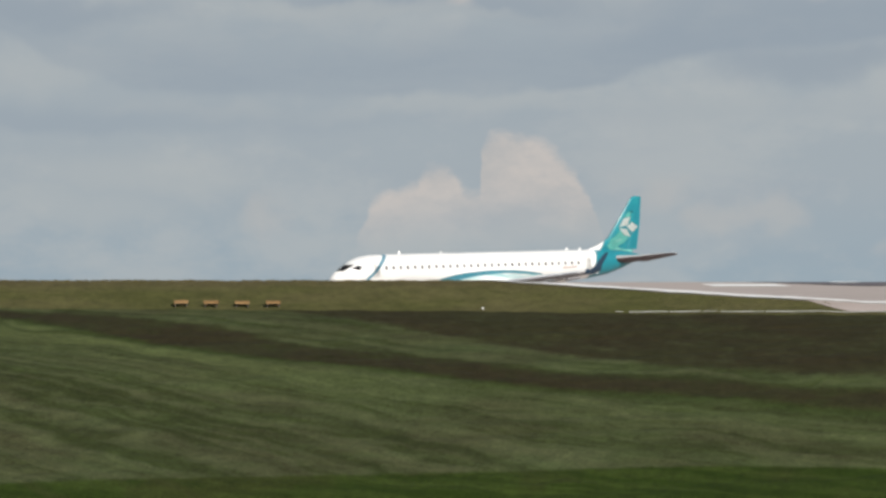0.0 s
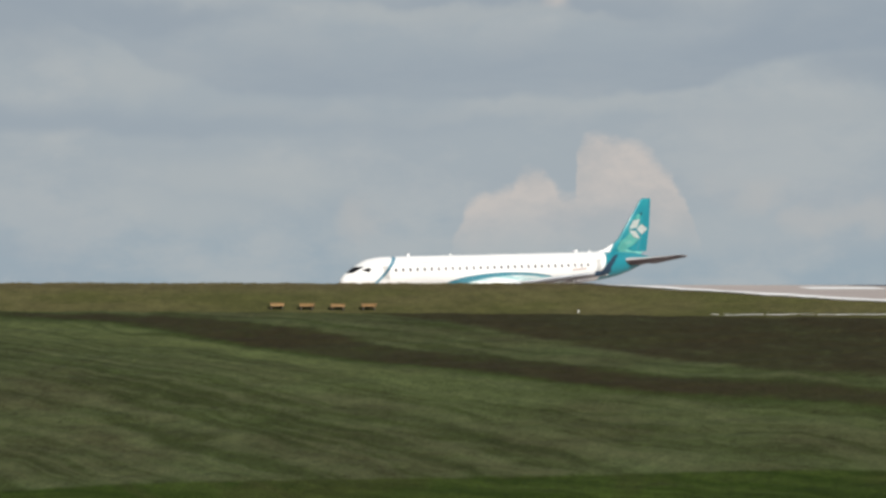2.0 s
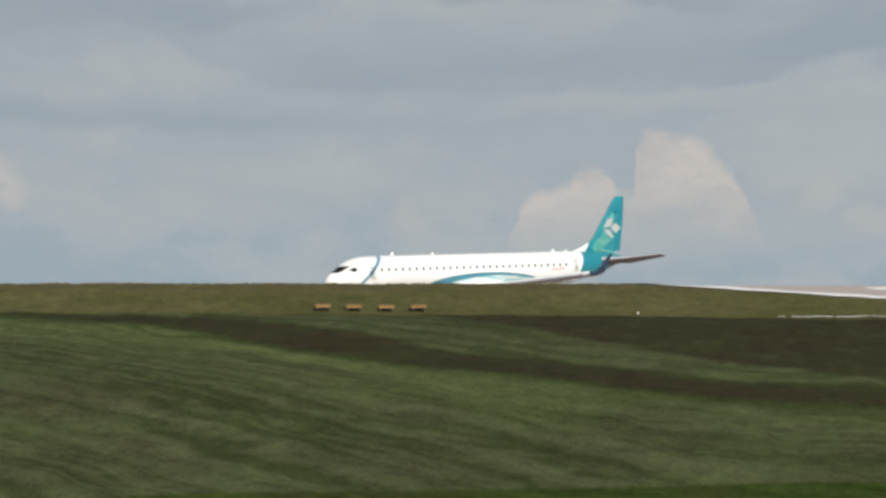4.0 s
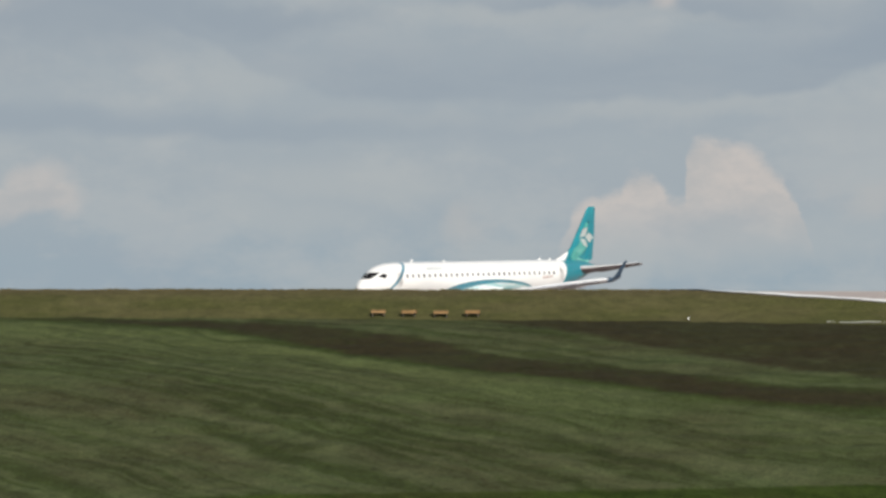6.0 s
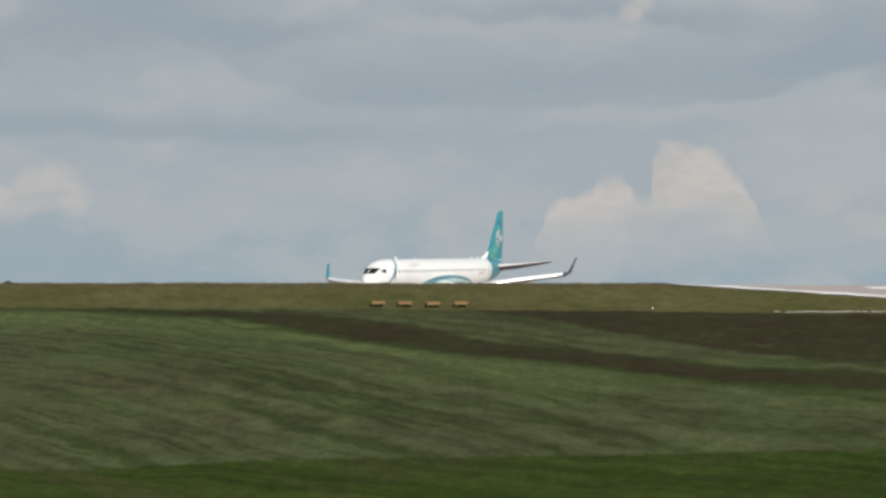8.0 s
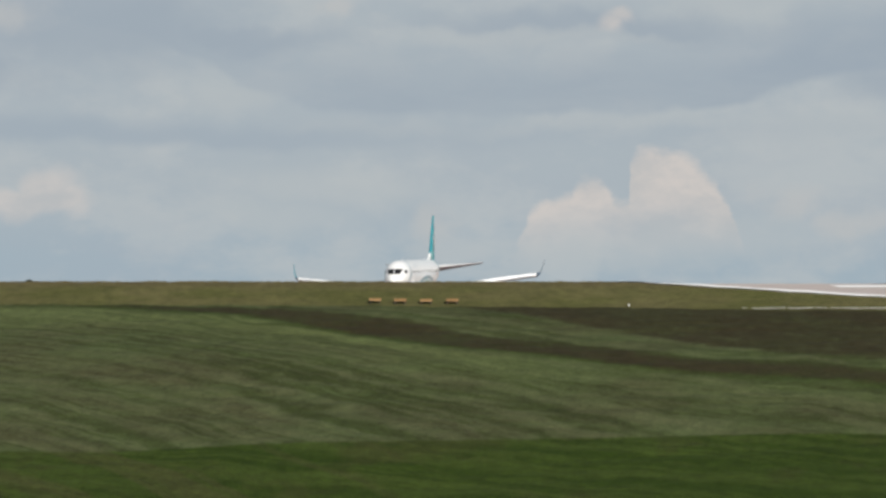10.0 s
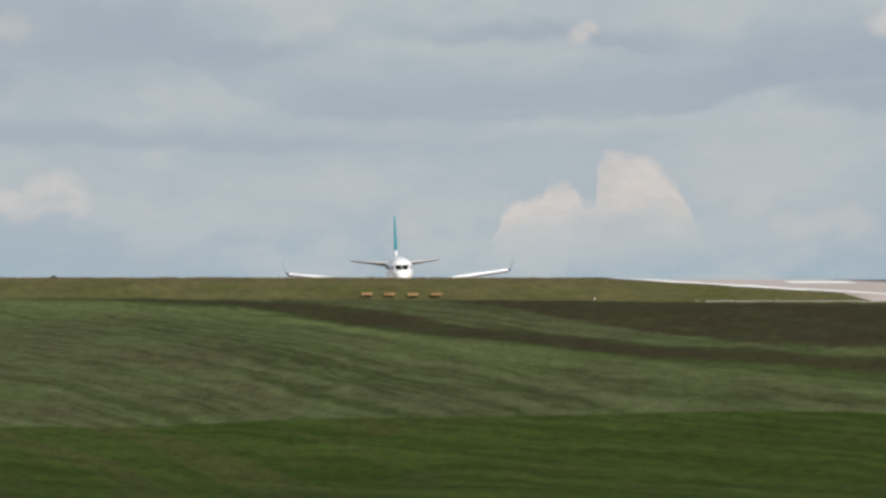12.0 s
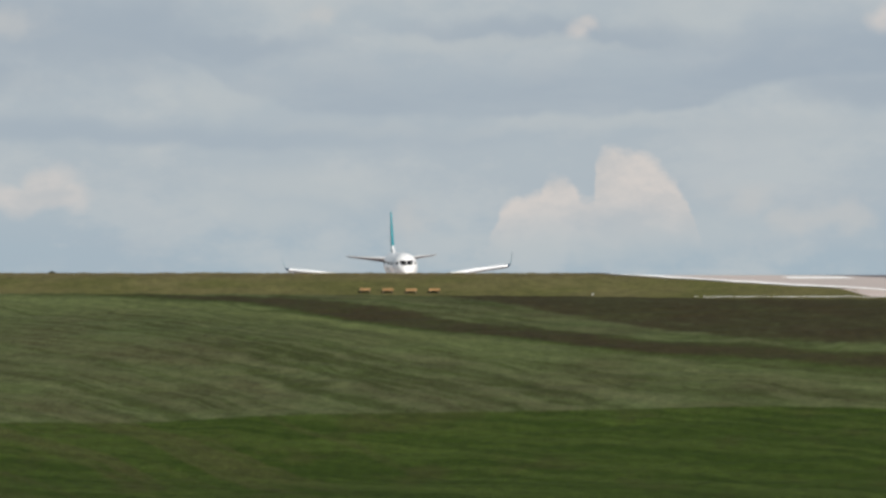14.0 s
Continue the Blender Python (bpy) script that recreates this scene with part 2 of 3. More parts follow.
    crest = n.mix(n.step(mid, 0.35, 0.68), (0.084, 0.086, 0.029), (0.112, 0.102, 0.044))
    crest = n.mix(n.math("MULTIPLY", n.step(fine, 0.45, 0.7), 0.3), crest, (0.072, 0.081, 0.024))
    # brownish heat haze along the brow, put into the grass colour
    crest = n.mix(n.math("MULTIPLY", n.step(y, 209.5, 213.0), 0.45), crest, (0.105, 0.078, 0.042))
    level = n.node("CombineXYZ")
    n.put(n.math("MULTIPLY", x, 0.03), level.inputs[0])
    n.put(n.math("MULTIPLY", n.math("ADD", n.math("ADD", y, n.math("MULTIPLY", x, 0.2)), swirl), 0.55), level.inputs[1])
    turf = n.noise(level.outputs[0], 1.0, 5, 0.6)
    fresh = n.mix(n.step(turf, 0.40, 0.62), (0.024, 0.042, 0.006), (0.041, 0.062, 0.012))
    fresh = n.mix(n.math("MULTIPLY", n.math("MULTIPLY", n.step(wide_rows, 0.55, 0.66), n.step(x, 0.0, -30.0)), 0.5), fresh, (0.062, 0.060, 0.024))
    fresh = n.mix(n.math("MULTIPLY", n.step(n.noise(at, 0.12, 4, 0.6), 0.52, 0.68), 0.35), fresh, (0.044, 0.039, 0.016))

    def above(line, soft):
        return n.step(n.math("SUBTRACT", yy, line), -soft, soft)

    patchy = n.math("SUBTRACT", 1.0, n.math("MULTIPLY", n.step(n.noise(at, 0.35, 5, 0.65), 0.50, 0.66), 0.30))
    c = n.mix(n.step(n.math("SUBTRACT", n.math("ADD", y, n.math("MULTIPLY", wob2, 0.45)), near), -0.35, 0.35), fresh, stubble)
    c = n.mix(n.math("MULTIPLY", above(low, 1.3), n.math("SUBTRACT", 1.0, above(up1, 1.0))), c, (0.036, 0.054, 0.013))
    # pale rim below the brown strip; its left end has sunlight painted in
    c = n.mix(n.math("MULTIPLY", n.math("MULTIPLY", above(n.math("SUBTRACT", low, 6.0), 4.5), n.math("SUBTRACT", 1.0, above(low, 0.8))), n.math("MULTIPLY", n.step(rows, 0.35, 0.6), n.math("ADD", 0.12, n.math("MULTIPLY", n.step(x, 2.0, -20.0), 0.62)))), c, (0.102, 0.126, 0.046))
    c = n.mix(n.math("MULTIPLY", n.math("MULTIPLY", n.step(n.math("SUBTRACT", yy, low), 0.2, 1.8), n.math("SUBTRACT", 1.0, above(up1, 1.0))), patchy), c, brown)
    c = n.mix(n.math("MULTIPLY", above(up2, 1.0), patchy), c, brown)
    c = n.mix(n.step(n.math("ADD", n.math("SUBTRACT", y, top), n.math("MULTIPLY", wob2, 0.4)), -0.25, 0.25), c, crest)
    # blotches and grit over all of it
    blotch = n.noise(at, 0.75, 6, 0.7)
    grit = n.noise(at, 5.0, 4, 0.75)
    c = n.times(c, n.math("MAXIMUM", 0.25, n.math("ADD", -0.56, n.math("ADD", n.math("MULTIPLY", blotch, 1.2), n.math("MULTIPLY", grit, 1.7)))))
    n.bump(n.math("ADD", grit, n.math("MULTIPLY", fine_rows, 2.0)), 0.6, 0.2)
    n.shader.inputs["Specular IOR Level"].default_value = 0.08
    return n.done(c, 0.9)


def pavement_material():
    n = Nodes("pale_pavement")
    at = n.place()
    slab = n.noise(n.scaled(at, (0.1, 0.6, 1)), 0.6, 4)
    grit = n.noise(at, 9.0, 4, 0.7)
    c = n.mix(n.step(slab, 0.3, 0.7), (0.37, 0.31, 0.283), (0.45, 0.38, 0.35))
    c = n.mix(n.math("MULTIPLY", n.step(grit, 0.45, 0.7), 0.4), c, (0.33, 0.29, 0.27))
    n.bump(grit, 0.2, 0.01)
    return n.done(c, 0.7)


def sky_material():
    """A sky of torn grey layers with a few heaped clouds, which glows."""
    n = Nodes("cloudy_sky")
    at = n.place()
    x, y, z = n.split(at)
    u = n.math("MULTIPLY", n.math("ARCTAN2", x, y), 380.0)
    comb = n.node("CombineXYZ")
    n.put(u, comb.inputs[0]), n.put(z, comb.inputs[1])
    flat = comb.outputs[0]
    def warped(scale, amount, shift):
        """The flat place, pushed about by noise."""
        t = n.node("TexNoise")
        n.put(n.scaled(flat, (scale, scale, 1), (shift, shift, 0)), t.inputs["Vector"])
        t.inputs["Scale"].default_value, t.inputs["Detail"].default_value = 1.0, 5.0
        a, b, _ = n.split(t.outputs["Color"])
        return (n.math("MULTIPLY", n.math("SUBTRACT", a, 0.5), amount), n.math("MULTIPLY", n.math("SUBTRACT", b, 0.5), amount))

    d1, d2 = warped(0.035, 34.0, 2.0), warped(0.10, 8.0, 5.0)
    wu = n.math("ADD", u, n.math("ADD", n.math("MULTIPLY", d1[0], 1.6), d2[0]))
    wz = n.math("ADD", z, n.math("ADD", n.math("MULTIPLY", d1[1], 0.22), d2[1]))
    hu, hz = n.math("ADD", u, d2[0]), n.math("ADD", z, n.math("MULTIPLY", d2[1], 0.9))
    wide = n.noise(n.scaled(flat, (0.010, 0.040, 1), (3.1, 1.7, 0)), 1.0, 6, 0.6)
    puff = n.noise(n.scaled(flat, (0.035, 0.06, 1), (7.3, 2.2, 0)), 1.0, 6, 0.62)
    wisp = n.noise(n.scaled(flat, (0.12, 0.2, 1)), 1.0, 5, 0.6)

    def nearness(blobs, pu, pz):
        best = None
        for bx, bz, rx, rz in blobs:
            d = n.math("SQRT", n.math("ADD", n.math("POWER", n.math("DIVIDE", n.math("SUBTRACT", pu, bx), rx), 2.0),
                                      n.math("POWER", n.math("DIVIDE", n.math("SUBTRACT", pz, bz), rz), 2.0)))
            best = d if best is None else n.math("MINIMUM", best, d)
        return best

    def layer(c, blobs, colour, strength, inner=0.15, outer=1.2):
        fac = n.math("SUBTRACT", 1.0, n.step(nearness(blobs, wu, wz), inner, outer))
        return n.mix(n.math("MULTIPLY", fac, strength), c, colour)

    def base(c, edge, above_edge, colour, strength, soft=0.9):
        """A layer of cloud with a ragged flat base along edge(u), thinning out upwards."""
        d = n.math("SUBTRACT", bz, edge)
        fac = n.math("MULTIPLY", n.step(d, -soft, soft), n.math("SUBTRACT", 1.0, n.step(d, above_edge * 0.3, above_edge)))
        return n.mix(n.math("MULTIPLY", fac, strength), c, colour)

    bu = n.math("ADD", u, n.math("ADD", n.math("MULTIPLY", d1[0], 0.5), d2[0]))
    bz = n.math("ADD", z, n.math("ADD", n.math("MULTIPLY", d1[1], 0.10), n.math("MULTIPLY", d2[1], 0.45)))
    c = n.mix(n.step(z, 0.0, 16.0), (0.318, 0.393, 0.448), (0.362, 0.412, 0.448))
    c = n.mix(n.math("MULTIPLY", n.step(puff, 0.42, 0.64), 0.62), c, (0.438, 0.468, 0.478))
    c = n.mix(n.math("MULTIPLY", n.step(wide, 0.47, 0.66), 0.3), c, (0.335, 0.380, 0.430))
    c = n.mix(n.math("MULTIPLY", n.step(wisp, 0.5, 0.76), 0.22), c, (0.47, 0.485, 0.485))
    c = layer(c, [(-59.4, 39.0, 22.3, 3.4), (59.6, 32.1, 17.1, 4.3), (-84.2, 40.7, 36.0, 7.7), (0.0, 42.0, 40.0, 4.0), (-78.0, 44.0, 26.0, 6.0), (-100.0, 34.0, 16.0, 5.0)], (0.308, 0.360, 0.412), 0.8)
    c = layer(c, [(-32.9, 25.3, 16.3, 2.1), (1.4, 25.6, 27.4, 1.9), (-45.7, 14.5, 22.3, 4.7), (-56.8, 9.8, 17.1, 4.3), (38.0, 25.3, 22.8, 4.5), (-62.0, 31.0, 14.0, 4.0), (-15.8, 39.8, 25.7, 1.7), (18.5, 46.7, 25.7, 5.1), (-37.2, 50.9, 25.7, 5.1), (14.2, 5.1, 42.8, 4.3), (48.0, 38.0, 14.0, 2.4), (70.0, 28.0, 10.0, 3.0)], (0.428, 0.460, 0.470), 0.55)
    upper = n.curve(bu, -120, 80, [(-120, 46), (-75, 40), (-58, 32), (-50, 29.6), (-44, 27.8), (-28, 27.6), (-3, 27.3), (14, 27.4), (26, 29.6), (36, 33), (48, 34), (62, 35), (80, 36)], 0, 60, "CARDINAL")
    c = base(c, upper, 13.0, (0.294, 0.350, 0.408), n.math("ADD", 0.30, n.math("MULTIPLY", n.step(n.math("ADD", n.math("MULTIPLY", wide, 0.6), n.math("MULTIPLY", puff, 0.4)), 0.38, 0.60), 0.55)))
    lower = n.curve(bu, -120, 80, [(-120, 22), (-88, 22.8), (-71, 21.6), (-55, 20.6), (-46, 21.0), (-36, 22.0), (-15, 22.4), (20, 21.5), (50, 24), (80, 22)], 0, 60)
    c = base(c, lower, 6.5, (0.316, 0.372, 0.424), n.curve(u, -120, 80, [(-120, 0.8), (-52, 0.8), (-40, 0.45), (-10, 0.25), (30, 0.1), (80, 0.3)], 0, 1), 1.2)
    c = layer(c, [(-24.3, 10.3, 7.3, 4.3), (33.9, 11.1, 7.7, 4.7), (44.2, 8.1, 6.0, 3.9), (65.6, 7.7, 6.0, 4.3), (-44.9, 43.6, 3.9, 2.6), (-97.0, 43.5, 9.0, 4.0)], (0.455, 0.462, 0.460), 0.6, 0.2, 1.15)
    # heaped clouds: crisp above, fading into haze at their feet
    tatter = n.math("ADD", n.math("MULTIPLY", n.math("SUBTRACT", puff, 0.5), 0.55), n.math("MULTIPLY", n.math("SUBTRACT", wisp, 0.5), 0.75))
    heap_top = n.curve(n.math("ADD", u, n.math("MULTIPLY", d2[0], 0.7)), -14, 25, [(-14, 2), (-12.2, 6.0), (-11.2, 9.6), (-9.4, 11.6), (-6.6, 12.6), (-4.4, 13.8), (-3.0, 15.6), (-1.2, 16.3), (0.6, 16.2), (1.8, 14.8), (2.6, 13.2), (4.0, 12.5), (5.6, 12.6), (6.2, 14.6), (6.7, 18.6), (7.5, 20.6), (9.2, 21.2), (11.4, 20.7), (14.0, 20.0), (16.6, 18.8), (19.2, 16.8), (21.4, 14.0), (22.8, 11.0), (23.6, 7.5), (25, 2)], 0, 24, "CARDINAL")
    main = n.step(n.math("ADD", n.math("SUBTRACT", heap_top, n.math("ADD", z, n.math("MULTIPLY", d2[1], 0.45))), n.math("MULTIPLY", tatter, 6.0)), -1.1, 1.7)
    near_heap = n.math("ADD", nearness([(-90.6, 14.3, 5.3, 4.1), (-95.5, 12.2, 8.1, 2.9), (-88.0, 12.0, 5.1, 2.6)], hu, hz), tatter)
    near_scrap = n.math("ADD", nearness([(2.4, 41.5, 2.2, 1.9), (4.2, 42.9, 2.4, 1.3), (56.5, 44.4, 3.0, 2.5)], hu, hz), n.math("MULTIPLY", tatter, 1.6))
    body = n.math("MAXIMUM", main, n.math("MULTIPLY", n.math("SUBTRACT", 1.0, n.step(near_heap, 0.45, 1.3)), 0.68))
    body = n.math("MAXIMUM", body, n.math("MULTIPLY", n.math("SUBTRACT", 1.0, n.step(near_scrap, 0.2, 1.5)), 0.75))
    foot = n.step(n.math("ADD", z, n.math("MULTIPLY", d1[0], 0.4)), 2.0, 13.5)
    glow = n.step(n.math("ADD", n.math("MULTIPLY", puff, 0.5), n.math("MULTIPLY", wisp, 0.5)), 0.36, 0.58)
    tone = n.mix(glow, (0.470, 0.465, 0.460), (0.580, 0.535, 0.502))
    c = n.mix(n.math("MULTIPLY", n.math("MULTIPLY", body, foot), 0.92), c, tone)
    em = n.node("Emission")
    n.put(c, em.inputs[0])
    em.inputs[1].default_value = 1.0
    n.put(em.outputs[0], n.out.inputs[0])
    return n.mat


M_GROUND, M_PAVEMENT, M_SKY = ground_material(), pavement_material(), sky_material()


# ---- mesh helpers ----
def part(name, bm, material, parent=None, label="", smooth=True):
    """Links a bmesh as one mesh object, under a thing or a part if given."""
    bmesh.ops.recalc_face_normals(bm, faces=bm.faces)
    me = bpy.data.meshes.new(name)
    bm.to_mesh(me)
    bm.free()
    return mesh_part(name, me, material, parent, label, smooth)


def mesh_part(name, me, material, parent=None, label="", smooth=True):
    if not me.materials:
        me.materials.append(material)
        if smooth:
            me.shade_smooth()
            me.set_sharp_from_angle(angle=radians(38))
    ob = new(name, me)
    ob.parent = parent
    return tagged(ob, label)


def two_tone(ob, other, way):
    """Paints the faces that look along way with the other material."""
    ob.data.materials.append(other)
    for f in ob.data.polygons:
        if f.normal.dot(Vector(way)) > 0.05:
            f.material_index = 1
    return ob


def rings_mesh(rings, closed=True, caps=True):
    """A skin over rings of points, all of one count."""
    bm = bmesh.new()
    rows = [[bm.verts.new(p) for p in ring] for ring in rings]
    k = len(rows[0])
    for a, b in zip(rows, rows[1:]):
        for i in range(k if closed else k - 1):
            j = (i + 1) % k
            bm.faces.new((a[i], a[j], b[j], b[i]))
    if caps:
        bm.faces.new(rows[0])
        bm.faces.new(rows[-1])
    return bm


def box_bm(x0, x1, y0, y1, z0, z1, bevel=0.0):
    bm = bmesh.new()
    bmesh.ops.create_cube(bm, size=1)
    for v in bm.verts:
        v.co = ((x0 + x1) / 2 + v.co.x * (x1 - x0), (y0 + y1) / 2 + v.co.y * (y1 - y0), (z0 + z1) / 2 + v.co.z * (z1 - z0))
    if bevel:
        bmesh.ops.bevel(bm, geom=bm.edges[:], offset=bevel, segments=2, affect="EDGES")
    return bm


def tube_bm(points, radii, k=12):
    """A round tube through points, with a radius at each."""
    rings = []
    for i, (p, r) in enumerate(zip(points, radii)):
        a, b = Vector(points[max(i - 1, 0)]), Vector(points[min(i + 1, len(points) - 1)])
        q = (b - a).to_track_quat("Z", "X")
        rings.append([Vector(p) + q @ Vector((r * math.cos(6.2832 * j / k), r * math.sin(6.2832 * j / k), 0)) for j in range(k)])
    return rings_mesh(rings)


# ---- ground ----
PROFILE_Y = [-5000, 60, 110, 130, 150, 170, 185, 200, 205, 209.5, 212.5, 215, 217, 221, 225, 229, 295, 376, 420, 5000]
PROFILE_Z = [-24, -23.6, -22.8, -21.3, -18.2, -12.06, -7.29, -3.75, -2.85, -1.45, -0.68, -0.5, -0.75, -1.9, -2.7, -2.85, -2.3, -1.25, -1.2, -1.2]


def smooth_step(v, lo, hi):
    f = min(max((v - lo) / (hi - lo), 0.0), 1.0)
    return f * f * (3 - 2 * f)


def profile(y):
    return sum(w * float(np.interp(y + d, PROFILE_Y, PROFILE_Z)) for d, w in ((-2, 0.1), (-1, 0.22), (0, 0.36), (1, 0.22), (2, 0.1)))


def swell(x, y):
    """Slow rises of the hillside and the low ridges that the mower left."""
    fade = smooth_step(y, 120, 145) * (1 - smooth_step(y, 199, 203))
    slow = 0.35 * noise.noise((x * 0.045, y * 0.07, 3.0))
    ridge = 0.10 * noise.noise((x * 0.05 - y * 0.02, y * 0.75 - x * 0.09, 9.0))
    rough = 0.05 * noise.noise((x * 1.1, y * 1.1, 5.0))
    return fade * (slow + ridge + rough) + (1 - fade) * smooth_step(y, 199, 203) * (1 - smooth_step(y, 214, 218)) * 0.09 * noise.noise((x * 0.35, y * 0.3, 2.0))


def crest_cap(x):
    """The height at which the rise is cut off, which falls away to the right."""
    return float(np.interp(x, [-2, 4, 10, 22, 28.6, 31.8, 38, 60], [-0.5, -0.62, -1.03, -1.78, -2.16, -2.70, -2.84, -3.0]))


def shoulder_cap(x):
    """The height of the taxiway's near shoulder before its camber."""
    return float(np.interp(x, [-2, 4, 10, 22, 28.6, 35, 60], [-0.5, -0.62, -1.03, -1.78, -2.16, -2.5, -3.2]))


def shoulder_line(x):
    return float(np.interp(shoulder_cap(x), PROFILE_Z[6:12], PROFILE_Y[6:12])) - 0.9


def height(x, y):
    z = profile(y)
    cap = crest_cap(x)
    if 199 < y < 240 and z > cap:
        z = cap + 0.08 * (z - cap)
    if y > 221:
        # a shallow dip in the taxiway behind the rise
        z -= 0.45 * (1 - smooth_step(x, -18, 14)) * smooth_step(y, 221, 228) * (1 - smooth_step(y, 262, 300))
    if x > 4 and y > 203:
        # the taxiway's cambered shoulder, a little higher than the brow
        b = shoulder_line(x)
        hump = shoulder_cap(x) + 0.18 * smooth_step(y, b + 0.6, b + 3.4)
        w = smooth_step(x, 4, 12) * smooth_step(y, b, b + 1.0) * (1 - smooth_step(y, b + 8, b + 60))
        z = z + (max(hump, z) - z) * w
    return z + swell(x, y)


def spread(lo, hi, step, far):
    """Even steps between lo and hi, then ever wider ones out to +-far."""
    mid = list(np.arange(lo, hi + step / 2, step))
    out, d = [], step
    while True:
        d *= 1.6
        if hi + d > far:
            break
        out.append(d)
    return [lo - d for d in reversed(out)] + mid + [hi + d for d in out]


def make_ground():
    xs = spread(-78, 62, 0.5, 4000)
    ys = spread(140, 232, 0.4, 4000)
    ys = sorted([y for y in ys if y < 232 or y > 404] + [float(v) for v in range(232, 405, 4)])
    xs = sorted([x for x in xs if abs(x) < 79 or abs(x) > 134] + [float(v) for v in range(66, 135, 4)] + [float(v) for v in range(-134, -79, 4)])
    verts = [(x, y, height(x, y)) for y in ys for x in xs]
    w = len(xs)
    faces = [(j * w + i, j * w + i + 1, (j + 1) * w + i + 1, (j + 1) * w + i) for j in range(len(ys) - 1) for i in range(w - 1)]
    me = bpy.data.meshes.new("ground")
    me.from_pydata(verts, [], faces)
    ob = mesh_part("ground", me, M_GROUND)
    me.shade_smooth()
    return tagged(ob, "sloping mown meadow with brown and green strips", "ground", kind="structure")


def near_edge(x):
    """Where the pavement begins, across x."""
    brow = brow_line(x)
    e = 228 + (brow + 1.3 - 228) * smooth_step(x, -5, 3)
    return e + (203.8 - e) * smooth_step(x, 30.6, 33.4)


def brow_line(x):
    """Where the slope reaches the brow of the rise."""
    return float(np.interp(crest_cap(x), PROFILE_Z[6:12], PROFILE_Y[6:12])) - 0.9


def sheet(name, columns, material, parent=None, label=""):
    """A sheet laid on the ground; columns of (x, [y...]), with lift in metres."""
    xs, rows, lift = columns
    verts = [(x, y, height(x, y) + lift) for x, ys in zip(xs, rows) for y in ys]
    k = len(rows[0])
    faces = [(i * k + j, (i + 1) * k + j, (i + 1) * k + j + 1, i * k + j + 1) for i in range(len(xs) - 1) for j in range(k - 1)]
    me = bpy.data.meshes.new(name)
    me.from_pydata(verts, [], faces)
    return mesh_part(name, me, material, parent, label)


def make_pavement():
    xs = [float(v) for v in np.arange(-120, 130, 1.0)]
    rows = []
    for x in xs:
        e = near_edge(x)
        far = 374 - 34 * smooth_step(x, 44, 58)
        rows.append([e + (far - e) * (f / 60) ** 2 for f in range(61)])
    road = tagged(sheet("taxiway", (xs, rows, 0.05), M_PAVEMENT), "pale pinkish concrete taxiway behind the grassy rise", "taxiway", kind="structure")
    m = worn("marking_paint", (0.88, 0.87, 0.85), 0.55, 0, 0.12, 0.6)
    xs = [float(v) for v in np.arange(2.5, 90, 0.5)]
    sheet("edge_line", (xs, [[shoulder_line(x) + 1.5 + (3.2 + 1.6 * noise.noise((x * 0.8, 3, 1))) * f / 4 + 0.6 * noise.noise((x * 1.3, 0, 7)) for f in range(5)] for x in xs], 0.09), m, road, "white painted edge line")
    for x0, x1 in ((14.0, 14.6), (15.0, 18.2), (18.4, 20.9), (21.1, 22.2), (22.5, 26.0), (26.15, 46.0), (46.2, 90.0)):
        xs = [x0 + (x1 - x0) * i / 20 for i in range(21)]
        sheet("edge_line", (xs, [[203.45 + 0.16 * f / 3 + 0.05 * noise.noise((x, f, 4)) for f in range(4)] for x in xs], 0.07), m, road, "thin broken white edge line in the grass")
    xs = [float(v) for v in np.arange(36.5, 47.5, 0.5)]
    sheet("threshold_bar", (xs, [[338 + 18 * f / 6 for f in range(7)] for x in xs], 0.09), m, road, "broad white painted bar")
    # added dark sheet that stands in for distant ground beyond the taxiway
    far_ground = worn("far_ground", (0.10, 0.085, 0.095), 0.8, 0, 0.3, 0.2)
    xs = [float(v) for v in np.arange(44, 130, 1.0)]
    dark = [[372.5 - 32 * smooth_step(x, 44, 58) * (1 - f / 6) for f in range(7)] for x in xs]
    tagged(sheet("runway", (xs, dark, 0.10), far_ground), "dark grey sheet added for the distant ground beyond the pale taxiway", "runway", kind="structure")
    xs = [float(v) for v in np.arange(57, 61.5, 0.5)]
    sheet("threshold_bar", (xs, [[366 + 6 * f / 4 for f in range(5)] for x in xs], 0.14), m, road, "short white painted bar")
    return road


def make_tufts():
    """Grass clumps over the hillside, one mesh."""
    verts, faces = [], []
    for k in range(12000):
        x, y = random.uniform(-76, 48), random.uniform(146, 215.5)
        ridge = k > 9000
        if ridge:
            y = random.uniform(212.5, 216)
        if y > near_edge(x) - 0.4 or (y > 203 and x > 12 and y < 204.6):
            continue
        z = height(x, y)
        tall = random.uniform(0.02, 0.07) + 0.05 * max(0, noise.noise((x * 0.3, y * 0.3, 8))) + (0.09 * random.random() ** 3 if ridge else 0)
        for _ in range(3):
            a, w = random.uniform(-0.5, 0.5), random.uniform(0.04, 0.10)
            px, py = x + random.uniform(-0.15, 0.15), y + random.uniform(-0.15, 0.15)
            dx, dy, b = math.cos(a) * w, math.sin(a) * w, len(verts)
            verts += [(px - dx, py - dy, z - 0.03), (px + dx, py + dy, z - 0.03), (px + random.uniform(-0.06, 0.06), py + 0.12, z + tall)]
            faces.append((b, b + 1, b + 2))
    me = bpy.data.meshes.new("grass_tufts")
    me.from_pydata(verts, [], faces)
    ob = mesh_part("grass_tufts", me, M_GROUND, smooth=False)
    return tagged(ob, "short uneven grass clumps on the mown slope", "grass", kind="stuff")


